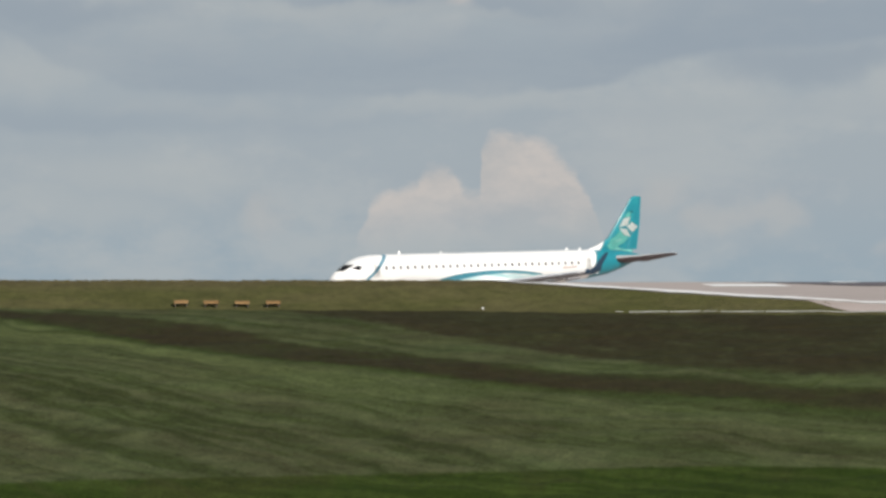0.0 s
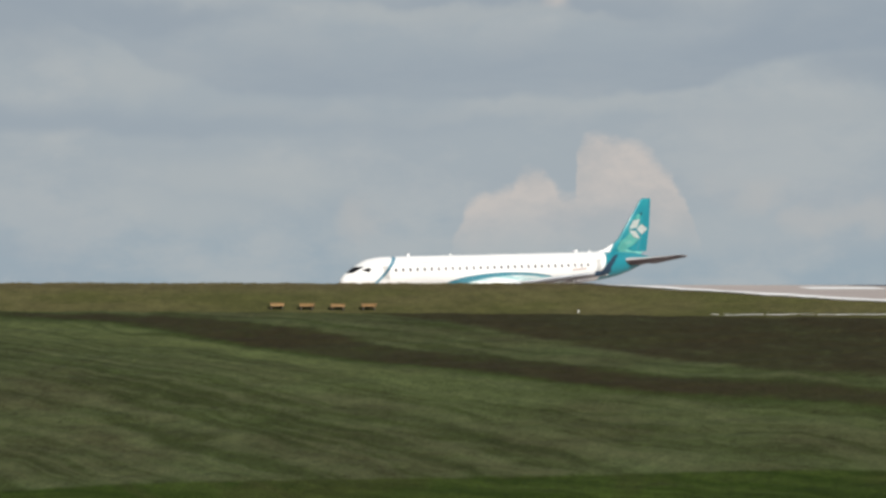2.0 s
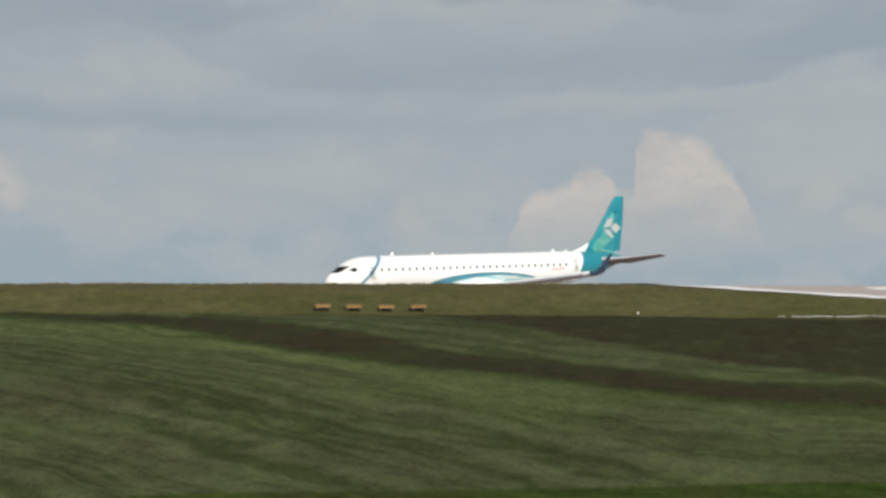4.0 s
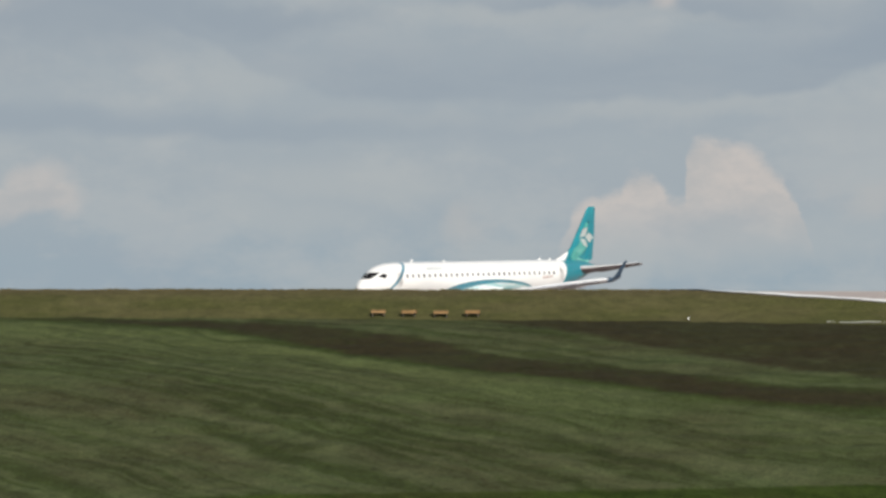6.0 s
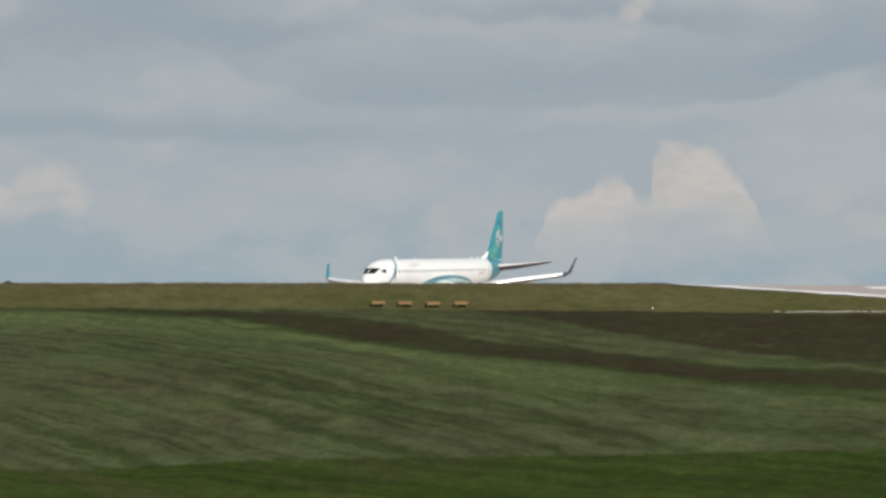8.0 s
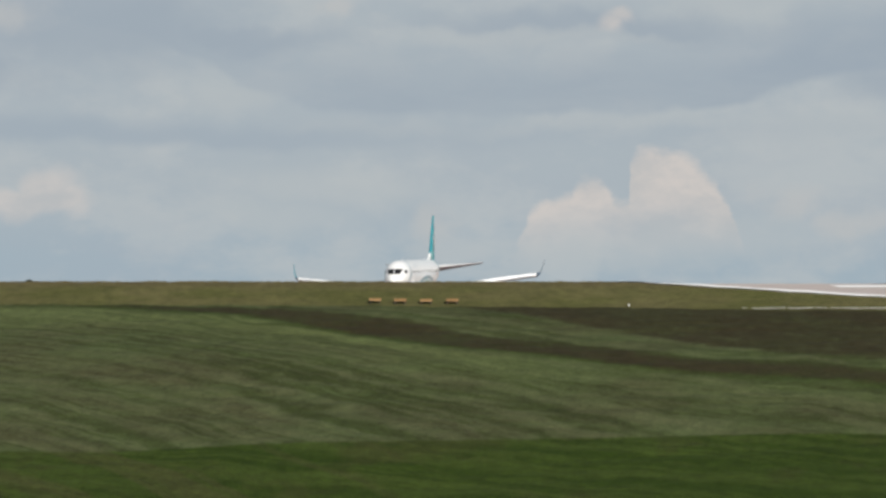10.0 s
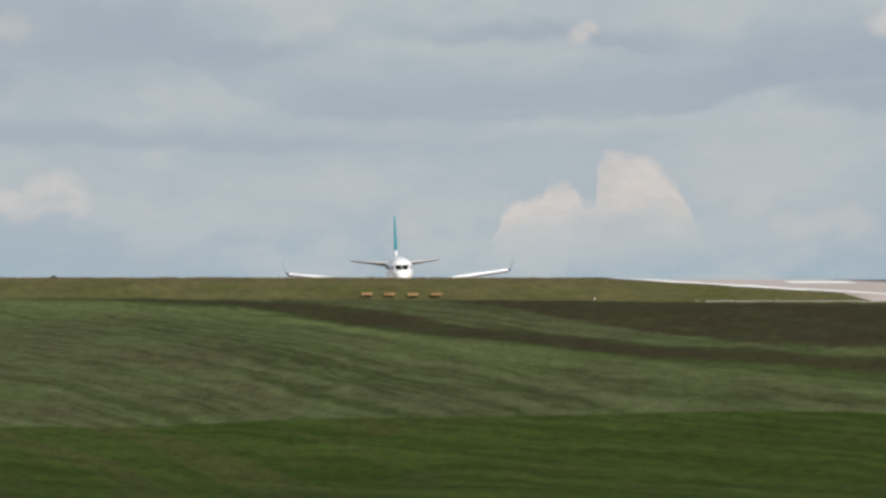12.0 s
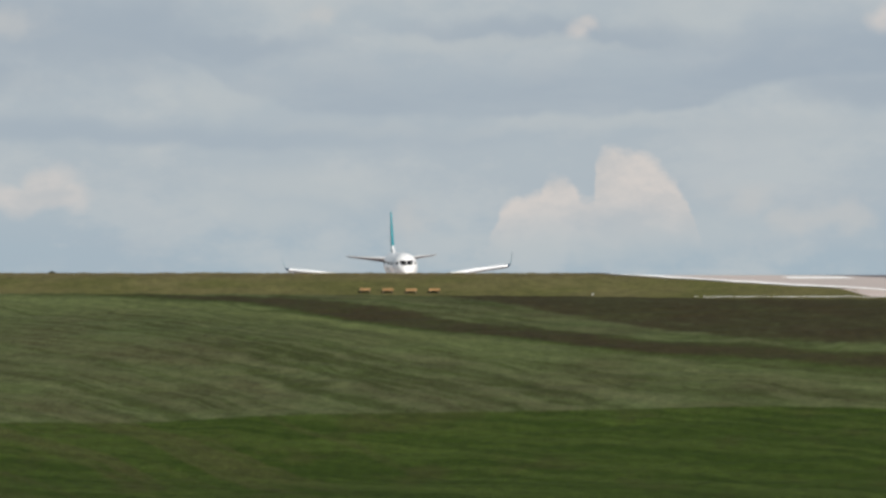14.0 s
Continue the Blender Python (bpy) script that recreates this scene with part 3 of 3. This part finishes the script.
def make_backdrop():
    """The cloudy sky behind everything: part of a wide upright drum."""
    rings = [[(380 * math.sin(a), 380 * math.cos(a), z) for a in np.linspace(-1.25, 1.25, 61)] for z in (-8, 30, 80, 140, 220)]
    bm = rings_mesh(rings, closed=False, caps=False)
    return tagged(part("backdrop", bm, M_SKY), "grey cloudy sky with pale heaped clouds", "sky", kind="structure")


make_ground()
make_pavement()
make_tufts()
make_backdrop()


# ---- approach light units ----
def make_light_unit():
    root = new("approach_light_unit")
    housing = part("housing", box_bm(-0.58, 0.58, -0.42, 0.42, 0.22, 0.44, 0.03), M_ORANGE, root)
    part("lid", box_bm(-0.62, 0.62, -0.46, 0.46, 0.44, 0.49, 0.02), M_ORANGE, root, "overhanging orange lid")
    for x in (-0.36, 0.0, 0.36):
        part("lens", box_bm(x - 0.14, x + 0.14, 0.41, 0.435, 0.26, 0.39, 0.008), M_LENS, housing, "dark glass lens")
    for x in (-0.46, 0.46):
        for y in (-0.3, 0.3):
            leg = part("leg", tube_bm([(x, y, -0.12), (x, y, 0.1), (x, y, 0.26)], [0.035, 0.035, 0.05], 10), M_STEEL, root)
            part("flange", tube_bm([(x, y, 0.0), (x, y, 0.035)], [0.08, 0.08], 12), M_STEEL, leg)
    part("cable", tube_bm([(0.2, 0.3, 0.26), (0.22, 0.34, 0.1), (0.25, 0.45, -0.05)], [0.02, 0.02, 0.02], 8), M_TYRE, root)
    return tagged(root, "orange steel approach light box on short legs in grass", "airfield light", "row of approach lights")


unit = make_light_unit()
LIGHT_X = [-21.42, -18.95, -16.42, -13.87]
for i, ux in enumerate(LIGHT_X):
    at = pose(ux, 205.3, height(ux, 205.3) + 0.02, 0, 0, (4, -3, 2, -2)[i])
    if i:
        copy_thing(unit, at)
    else:
        unit.matrix_basis = at


def make_marker(x, y):
    root = new("edge_marker")
    part("stake", tube_bm([(0, 0, -0.1), (0, 0, 0.14)], [0.03, 0.03], 8), M_STEEL, root)
    part("cap", tube_bm([(0, 0, 0.1), (0, 0, 0.14), (0, 0, 0.24), (0, 0, 0.3)], [0.04, 0.07, 0.06, 0.02], 12), M_MARKER, root, "white enamelled cap")
    root.matrix_basis = pose(x, y, height(x, y))
    return tagged(root, "small white marker light standing in grass", "airfield light", "marker lights")


def make_shrub(x, y):
    """A low dark weed clump on the brow."""
    bm = bmesh.new()
    for _ in range(260):
        a, d = random.uniform(0, 6.283), random.random() ** 0.6
        p = Vector((0.42 * d * math.cos(a), 0.3 * d * math.sin(a), 0.02 + 0.24 * (1 - d * d) * random.random()))
        q = Euler((random.uniform(-1, 1), random.uniform(-1, 1), a)).to_matrix()
        bm.faces.new([bm.verts.new(p + q @ Vector(v)) for v in ((-0.03, 0, 0), (0, -0.07, 0.01), (0.03, 0, 0), (0, 0.07, 0.01))])
    ob = part("low_shrub", bm, worn("dark_leaves", (0.045, 0.05, 0.025), 0.8, 0, 0.4, 8.0), smooth=False)
    ob.matrix_basis = pose(x, y, height(x, y) - 0.02)
    return tagged(ob, "low dark weed clump on the grassy brow", "shrub")


make_shrub(-57.6, 214.3)
make_marker(3.25, 204.2)


# ---- the airliner ----
# Its own space: nose tip at y 0, tail along +y, its left side along +x, the ground at z 0.
STATIONS = [(0.0, 2.76, 2.74, 0.02), (0.12, 3.02, 2.50, 0.32), (0.4, 3.32, 2.27, 0.58), (0.9, 3.66, 2.07, 0.83), (1.5, 4.02, 1.94, 1.04),
            (2.2, 4.50, 1.83, 1.21), (3.0, 4.82, 1.75, 1.35), (4.2, 4.98, 1.70, 1.46), (6.0, 5.03, 1.68, 1.505), (27.0, 5.03, 1.68, 1.505),
            (29.0, 5.03, 1.92, 1.47), (31.0, 5.01, 2.12, 1.36), (33.0, 4.98, 2.42, 1.14), (35.0, 4.90, 2.98, 0.86), (36.6, 4.66, 3.60, 0.52),
            (37.5, 4.42, 3.90, 0.28), (38.0, 4.25, 3.98, 0.10)]
ST = np.array(STATIONS)


def section(s):
    """Top, bottom and half width of the hull, s metres behind the nose tip, eased between stations."""
    def at(v):
        return [float(np.interp(v, ST[:, 0], ST[:, k])) for k in (1, 2, 3)]
    d = min(0.45, s * 0.5)
    lo, mid, hi = at(s - d), at(s), at(s + d)
    return [0.25 * a + 0.5 * b + 0.25 * c for a, b, c in zip(lo, mid, hi)]


def skin(s, angle, out=0.0):
    """A point of the hull; angle in degrees from the top, positive to its left."""
    top, bottom, hw = section(s)
    a = radians(angle)
    return Vector(((hw + out) * math.sin(a), s, (top + bottom) / 2 + ((top - bottom) / 2 + out) * math.cos(a)))


def patch(name, s_of, a_of, material, parent, label="", n=6, out=0.012, smooth=True):
    """A thin plate that follows the hull: s_of(f, g) and a_of(f, g) give its corners' course over 0..1."""
    bm = bmesh.new()
    top = [[bm.verts.new(skin(s_of(i / n, j / n), a_of(i / n, j / n), out)) for j in range(n + 1)] for i in range(n + 1)]
    for i in range(n):
        for j in range(n):
            bm.faces.new((top[i][j], top[i + 1][j], top[i + 1][j + 1], top[i][j + 1]))
    bmesh.ops.solidify(bm, geom=bm.faces[:], thickness=0.02)
    return part(name, bm, material, parent, label, smooth)


FOIL = [(0.0, 0.0), (0.012, 0.5), (0.06, 0.85), (0.2, 1.0), (0.42, 0.92), (0.68, 0.6), (0.88, 0.25), (1.0, 0.03)]


def foil_ring(le, chord, thick, up, drop=0.0):
    """A wing section from its leading edge, with its thickness along up; its trailing edge lies lower by drop."""
    le, up = Vector(le), Vector(up).normalized()
    upper = [le + Vector((0, c * chord, -c * drop)) + up * (t * thick / 2) for c, t in FOIL]
    lower = [le + Vector((0, c * chord, -c * drop)) - up * (t * thick / 2) for c, t in FOIL[1:]]
    return upper + lower[::-1]


def wing_bm(sections):
    return rings_mesh([foil_ring(*s) for s in sections])


def make_airliner():
    root = new("airliner")
    tagged(root, "white twin-engine jet airliner with teal tail, taxiing", "airliner")
    # hull
    ss = sorted(set([0.0, 0.05, 0.12, 0.25, 0.4, 0.6, 0.9, 1.2, 1.5, 1.85, 2.2, 2.6, 3.0, 3.6, 4.2, 5.0, 6.0] + [7 + i for i in range(31)] + [37.5, 38.0]))
    hull = part("fuselage", rings_mesh([[skin(s, 360 * i / 48) for i in range(48)] for s in ss]), M_FUSELAGE, root, "white hull with teal ring, arc and tail")
    # belly fairing at the wing roots
    belly = []
    for f in np.linspace(0, 1, 15):
        w = math.sin(math.pi * min(max(f, 0.02), 0.98)) ** 0.5
        belly.append([(1.72 * w * math.sin(a), 12.4 + 10.4 * f, 2.05 + 0.75 * w * math.cos(a) - 0.12 * w) for a in np.linspace(0, 6.2832, 29)[:-1]])
    part("belly_fairing", rings_mesh(belly), M_WHITE, root)
    # flight deck panes
    def rake(z, angle):
        """How far behind the nose tip the hull reaches height z at that angle."""
        lo, hi = 0.05, 6.0
        for _ in range(30):
            m = (lo + hi) / 2
            lo, hi = (m, hi) if skin(m, angle).z < z else (lo, m)
        return lo

    def four(a, b, c, d):
        """Blends four corner values: a, b along f at g 0, and c, d at g 1."""
        return lambda f, g: (a * (1 - f) + b * f) * (1 - g) + (c * (1 - f) + d * f) * g

    for side in (1, -1):
        patch("windscreen", lambda f, g: rake(3.52 + 0.58 * f, 2 + 43 * g), lambda f, g: side * (2 + 43 * g), M_GLASS, hull, "dark flight deck pane", 8)
        patch("side_pane", four(1.80, 2.5, 2.5, 2.85), four(side * 56, side * 56, side * 77, side * 66), M_GLASS, hull, "dark flight deck pane")
    # cabin windows, sharing one mesh a side
    for side in (1, -1):
        bm = bmesh.new()
        lower, upper = [], []
        for i in range(12):
            a = 6.2832 * i / 12
            dy, dz = 0.135 * math.cos(a), 0.19 * math.sin(a)
            z = 3.72 + dz
            x = 1.505 * math.sqrt(1 - ((z - 3.355) / 1.675) ** 2)
            lower.append(bm.verts.new((side * (x - 0.02), dy, z)))
            upper.append(bm.verts.new((side * (x + 0.008), dy * 0.93, z)))
        for i in range(12):
            j = (i + 1) % 12
            bm.faces.new((lower[i], lower[j], upper[j], upper[i]))
        bm.faces.new(upper)
        bmesh.ops.recalc_face_normals(bm, faces=bm.faces)
        me = bpy.data.meshes.new("cabin_window")
        bm.to_mesh(me)
        bm.free()
        for k in range(29):
            ob = mesh_part("cabin_window", me, M_PANE, hull)
            ob.location.y = 5.45 + 0.825 * k
    # doors
    for side in (1, -1):
        for s0, w, a0, a1 in ((4.05, 0.75, 62, 108), (29.6, 0.7, 60, 108)):
            patch("door", lambda f, g: s0 + w * f, lambda f, g: side * (a0 + (a1 - a0) * g), M_FUSELAGE, hull, "white cabin door", 10, 0.012, False)
        # lettering reduced to bars
        for k in range(7):
            patch("marking_bar", lambda f, g: 8.6 + 0.34 * k + 0.2 * f, lambda f, g: side * (50 + 7 * g), M_LETTER, hull, "pale lettering bar", 3, 0.014)
        for k in range(5):
            patch("registration_bar", lambda f, g: 26.6 + 0.36 * k + 0.24 * f, lambda f, g: side * (89 + 7 * g), M_RED, hull, "faded red bar", 3, 0.014)
    # aerials on the roof
    for s0, h in ((7.6, 0.32), (12.5, 0.2), (27.9, 0.3), (29.6, 0.22)):
        part("aerial", rings_mesh([[(0.03 * (1 - g) * dx, s0 + g * 0.18 + dy * (0.4 - 0.22 * g), 4.98 + h * g) for dx, dy in ((-1, 0.1), (0, 0), (1, 0.1), (1, 0.8), (0, 1), (-1, 0.8))] for g in (0.0, 0.6, 1.0)]), M_WHITE, hull)
    # fin with its fillet and rudder
    up = (1, 0, 0)
    fin = part("fin", wing_bm([((0, 30.2, 4.9), 6.2, 0.30, up), ((0, 31.6, 5.25), 5.1, 0.36, up), ((0, 32.75, 5.75), 4.1, 0.42, up), ((0, 33.45, 6.2), 3.55, 0.42, up),
                               ((0, 34.95, 8.2), 2.5, 0.32, up), ((0, 36.35, 10.1), 1.47, 0.2, up), ((0, 36.6, 10.36), 1.25, 0.14, up), ((0, 36.9, 10.46), 0.9, 0.04, up)]),
               M_FIN, root, "teal swept fin with pale facets")
    part("rudder", wing_bm([((0, 35.9, 4.95), 1.3, 0.24, up), ((0, 36.5, 7.6), 1.15, 0.2, up), ((0, 37.25, 10.32), 0.62, 0.08, up)]), M_TEAL, fin)
    # emblem and facets painted on each face of the fin
    fin_z, fin_le, fin_chord, fin_half = [4.9, 5.25, 5.75, 6.2, 8.2, 10.1], [30.2, 31.6, 32.75, 33.45, 34.95, 36.35], [6.2, 5.1, 4.1, 3.55, 2.5, 1.47], [0.15, 0.18, 0.21, 0.21, 0.16, 0.10]

    def fin_out(y, z):
        """Half the fin's thickness at a place on its face."""
        le, chord, half = (float(np.interp(z, fin_z, v)) for v in (fin_le, fin_chord, fin_half))
        f = (y - le) / chord
        own = half * float(np.interp(f, [p[0] for p in FOIL], [p[1] for p in FOIL]))
        return max(own, 0.10 if y > 35.9 + 0.25 * (z - 4.95) else 0.0, 0.02)

    def decal(name, pts, material, label, lift):
        pts = [(y, z - 0.2) for y, z in pts]
        for side in (1, -1):
            bm = bmesh.new()
            my, mz = sum(p[0] for p in pts) / len(pts), sum(p[1] for p in pts) / len(pts)
            rings = [[bm.verts.new((side * (fin_out(my + (y - my) * f, mz + (z - mz) * f) + lift), my + (y - my) * f, mz + (z - mz) * f)) for y, z in pts] for f in (1.0, 0.66, 0.33)]
            k = len(pts)
            for a, b in zip(rings, rings[1:]):
                for i in range(k):
                    bm.faces.new((a[i], a[(i + 1) % k], b[(i + 1) % k], b[i]))
            bm.faces.new(rings[-1])
            bmesh.ops.solidify(bm, geom=bm.faces[:], thickness=0.01)
            part(name, bm, material, fin, label, False)

    for pts in ([(34.95, 7.47), (35.5, 8.25), (36.3, 8.37), (35.92, 7.6)], [(34.97, 7.36), (35.82, 7.30), (36.3, 6.57), (35.55, 6.75)], [(35.85, 7.50), (36.5, 7.92), (37.15, 7.47), (36.5, 6.98)]):
        pts = [(36.0 + 1.14 * (y - 36.0), 7.45 + 1.14 * (z - 7.45)) for y, z in pts]
        decal("emblem", pts, M_MARKER, "plain white lozenge", 0.03)
    for pts in ([(33.25, 5.55), (33.7, 6.25), (34.4, 6.6), (35.0, 7.2), (35.45, 6.6), (36.2, 6.45), (35.6, 5.95), (34.5, 5.4), (33.6, 5.0)], [(35.6, 8.5), (36.0, 9.0), (36.45, 9.05), (36.3, 8.45)]):
        decal("facet", pts, M_TEAL_PALE, "pale teal facet", 0.016)
    for pts in ([(33.6, 4.98), (34.6, 5.42), (35.3, 5.2), (36.7, 5.1), (36.5, 4.9), (34.9, 4.78), (33.9, 4.72)], [(34.1, 6.1), (34.9, 6.35), (35.3, 6.1), (34.6, 5.85)]):
        decal("facet", pts, M_MINT, "mint facet", 0.024)
    decal("facet", [(36.3, 9.0), (36.6, 9.2), (36.75, 9.05), (36.5, 8.9)], M_NAVY, "dark facet", 0.03)
    for side in (1, -1):
        up = (-0.09 * side, 0, 1)
        # tailplane
        tp = part("tailplane", wing_bm([((side * 0.4, 33.3, 3.98), 3.6, 0.8, up, 0.3), ((side * 1.0, 33.75, 4.06), 3.3, 0.72, up, 0.3), ((side * 3.0, 34.95, 4.22), 2.4, 0.42, up, 0.2), ((side * 5.7, 36.5, 4.5), 1.35, 0.12, up, 0.12), ((side * 6.04, 36.95, 4.54), 0.85, 0.04, up, 0.06)]), M_TAILPLANE, root, "tailplane, pale above with shade painted in below")
        # faces that look down take the painted shade
        two_tone(tp, M_TAIL_SHADE, (0, 0, -1))
        part("elevator", wing_bm([((side * 1.1, 36.6, 3.76), 0.95, 0.12, up, 0.1), ((side * 5.6, 37.7, 4.37), 0.5, 0.06, up, 0.04)]), M_TAIL_SHADE, tp)
        # wing with a blended tip
        wing = part("wing", wing_bm([((side * 0.6, 12.6, 1.75), 7.3, 0.9, up), ((side * 1.6, 13.2, 1.78), 6.6, 0.8, up), ((side * 5.0, 15.2, 1.95), 4.1, 0.5, up),
                                     ((side * 9.5, 17.7, 2.50), 2.75, 0.58, up), ((side * 13.95, 20.0, 3.0), 1.68, 0.5, up)]), M_WING, root, "pale grey swept wing, darker below")
        two_tone(wing, M_WING_UNDER, (0, 0, -1))
        tip = part("winglet", wing_bm([((side * 13.95, 20.0, 3.0), 1.68, 0.5, up), ((side * 14.3, 20.35, 3.16), 1.35, 0.13, (-0.5 * side, 0, 1)), ((side * 14.46, 20.7, 3.5), 0.9, 0.045, (-1.0 * side, 0, 0.2)),
                                 ((side * 14.76, 21.65, 4.65), 0.5, 0.02, (-1.0 * side, 0, 0.1)), ((side * 14.8, 21.85, 4.8), 0.32, 0.02, (-1.0 * side, 0, 0.1))]), M_TEAL, wing, "upswept winglet, teal inside and navy outside")
        two_tone(tip, M_NAVY, (side, 0, 0))
        part("slat", wing_bm([((side * 1.9, 13.0, 1.72), 0.7, 0.3, up), ((side * 5.0, 14.95, 1.88), 0.55, 0.24, up), ((side * 9.5, 17.45, 2.44), 0.5, 0.2, up), ((side * 13.4, 19.6, 2.92), 0.4, 0.16, up)]), M_SLAT, wing, "bare metal leading edge slat")
        part("flap", wing_bm([((side * 1.8, 19.4, 1.45), 1.5, 0.24, (0, 0.3, 1)), ((side * 5.0, 19.1, 1.62), 1.1, 0.22, (0, 0.3, 1)), ((side * 10.0, 20.3, 2.30), 0.8, 0.22, (0, 0.3, 1))]), M_WING, wing, "lowered flap")
        part("aileron", wing_bm([((side * 10.2, 20.35, 2.44), 0.7, 0.18, up), ((side * 13.6, 21.45, 2.86), 0.5, 0.16, up)]), M_WING, wing)
        for x in (3.6, 6.6, 9.2):
            y0, z0 = 16.2 + 0.42 * x, 1.32 + 0.12 * x
            part("flap_fairing", tube_bm([(side * x, y0 - 0.2, z0), (side * x, y0 + 0.5, z0 - 0.13), (side * x, y0 + 1.6, z0 - 0.16), (side * x, y0 + 2.6, z0 - 0.08), (side * x, y0 + 3.1, z0 - 0.02)], [0.03, 0.14, 0.16, 0.10, 0.02], 12), M_WING_UNDER, wing)
        # engine
        ex, ez = side * 4.15, 1.12
        shape = [(11.35, 0.62), (11.2, 0.74), (11.3, 0.82), (11.9, 0.9), (13.0, 0.92), (14.2, 0.82), (14.9, 0.68)]
        nac = part("nacelle", rings_mesh([[(ex + r * math.cos(a), s, ez + r * math.sin(a)) for a in np.linspace(0, 6.2832, 33)[:-1]] for s, r in shape], caps=False), M_WHITE, root, "white engine nacelle")
        part("intake_lip", rings_mesh([[(ex + r * math.cos(a), s, ez + r * math.sin(a)) for a in np.linspace(0, 6.2832, 33)[:-1]] for s, r in [(11.6, 0.62), (11.3, 0.64), (11.17, 0.72), (11.25, 0.815), (11.45, 0.855)]], caps=False), M_SLAT, nac, "bare metal intake lip")
        fan = part("fan", tube_bm([(ex, 11.75, ez), (ex, 11.8, ez)], [0.62, 0.62], 32), M_FAN, nac)
        part("spinner", tube_bm([(ex, 11.35, ez), (ex, 11.5, ez), (ex, 11.76, ez)], [0.02, 0.12, 0.2], 16), M_GREY, fan)
        part("exhaust", tube_bm([(ex, 14.6, ez), (ex, 15.3, ez), (ex, 15.8, ez)], [0.6, 0.42, 0.14], 24), M_GREY, nac)
        part("pylon", wing_bm([((ex, 12.3, ez + 0.8), 4.2, 0.3, (1, 0, 0)), ((ex, 13.8, 1.95), 3.4, 0.26, (1, 0, 0))]), M_WHITE, wing)
        # main gear
        gx = side * 2.95
        leg = part("main_gear_leg", tube_bm([(gx, 19.2, 2.0), (gx, 19.3, 1.2), (gx, 19.3, 0.5)], [0.13, 0.12, 0.09], 12), M_GREY, root)
        for dx in (-0.24, 0.24):
            part("wheel", tube_bm([(gx + dx - 0.15, 19.3, 0.5), (gx + dx - 0.13, 19.3, 0.5), (gx + dx, 19.3, 0.5), (gx + dx + 0.13, 19.3, 0.5), (gx + dx + 0.15, 19.3, 0.5)], [0.36, 0.46, 0.5, 0.46, 0.36], 24), M_TYRE, leg, "black tyre")
    leg = part("nose_gear_leg", tube_bm([(0, 3.9, 1.75), (0, 4.05, 1.1), (0, 4.1, 0.3)], [0.1, 0.09, 0.06], 12), M_GREY, root)
    for dx in (-0.18, 0.18):
        part("wheel", tube_bm([(dx - 0.09, 4.1, 0.3), (dx - 0.07, 4.1, 0.3), (dx, 4.1, 0.3), (dx + 0.07, 4.1, 0.3), (dx + 0.09, 4.1, 0.3)], [0.2, 0.27, 0.3, 0.27, 0.2], 20), M_TYRE, leg, "black tyre")
    return root


airliner = make_airliner()


def motions():
    """The airliner rolls along the taxiway and turns its nose towards the meadow."""
    walk(airliner, [
        (0, pose(-10.73, 240.48, -3.28, 1.4, 0.0, -56.37)),
        (0.5, pose(-12.77, 240.36, -3.2, 1.4, 0.0, -55.96)),
        (1, pose(-15.09, 240.32, -3.2, 1.4, 0.0, -55.81)),
        (1.5, pose(-16.91, 240.08, -3.2, 1.4, 0.0, -54.90)),
        (2, pose(-18.94, 239.94, -3.2, 1.4, 0.0, -54.39)),
        (2.5, pose(-20.37, 239.59, -3.2, 1.4, 0.0, -53.09)),
        (3, pose(-22.00, 239.01, -3.2, 1.4, 0.0, -50.89)),
        (5.5, pose(-26.47, 236.13, -3.2, 1.35, -0.2, -38.6)),
        (6, pose(-26.51, 235.26, -3.2, 1.0, -0.5, -34.2)),
        (6.5, pose(-26.19, 234.57, -3.1, 0.75, -0.8, -30.13)),
        (7, pose(-26.07, 233.98, -3.03, 0.8, -1.2, -26.40)),
        (7.5, pose(-25.81, 233.52, -3.1, 0.85, -1.3, -23.08)),
        (8, pose(-25.42, 233.09, -3.2, 0.6, -1.1, -19.52)),
        (10.5, pose(-20.85, 232.00, -3.34, 0.6, -1.1, -0.5)),
        (11, pose(-20.06, 232.02, -3.24, 0.6, -1.1, 1.6)),
        (11.5, pose(-19.46, 232.05, -3.2, 0.6, -1.1, 3.97)),
        (12, pose(-19.24, 232.07, -3.2, 0.6, -1.1, 5.08)),
        (12.5, pose(-18.56, 232.13, -3.2, 0.6, -1.1, 6.58)),
        (13, pose(-18.50, 232.14, -3.2, 0.6, -1.1, 7.03)),
        (13.5, pose(-18.43, 232.14, -3.2, 0.6, -1.1, 6.90)),
        (14, pose(-18.43, 232.13, -3.2, 0.6, -1.1, 6.79)),
    ])


motions()
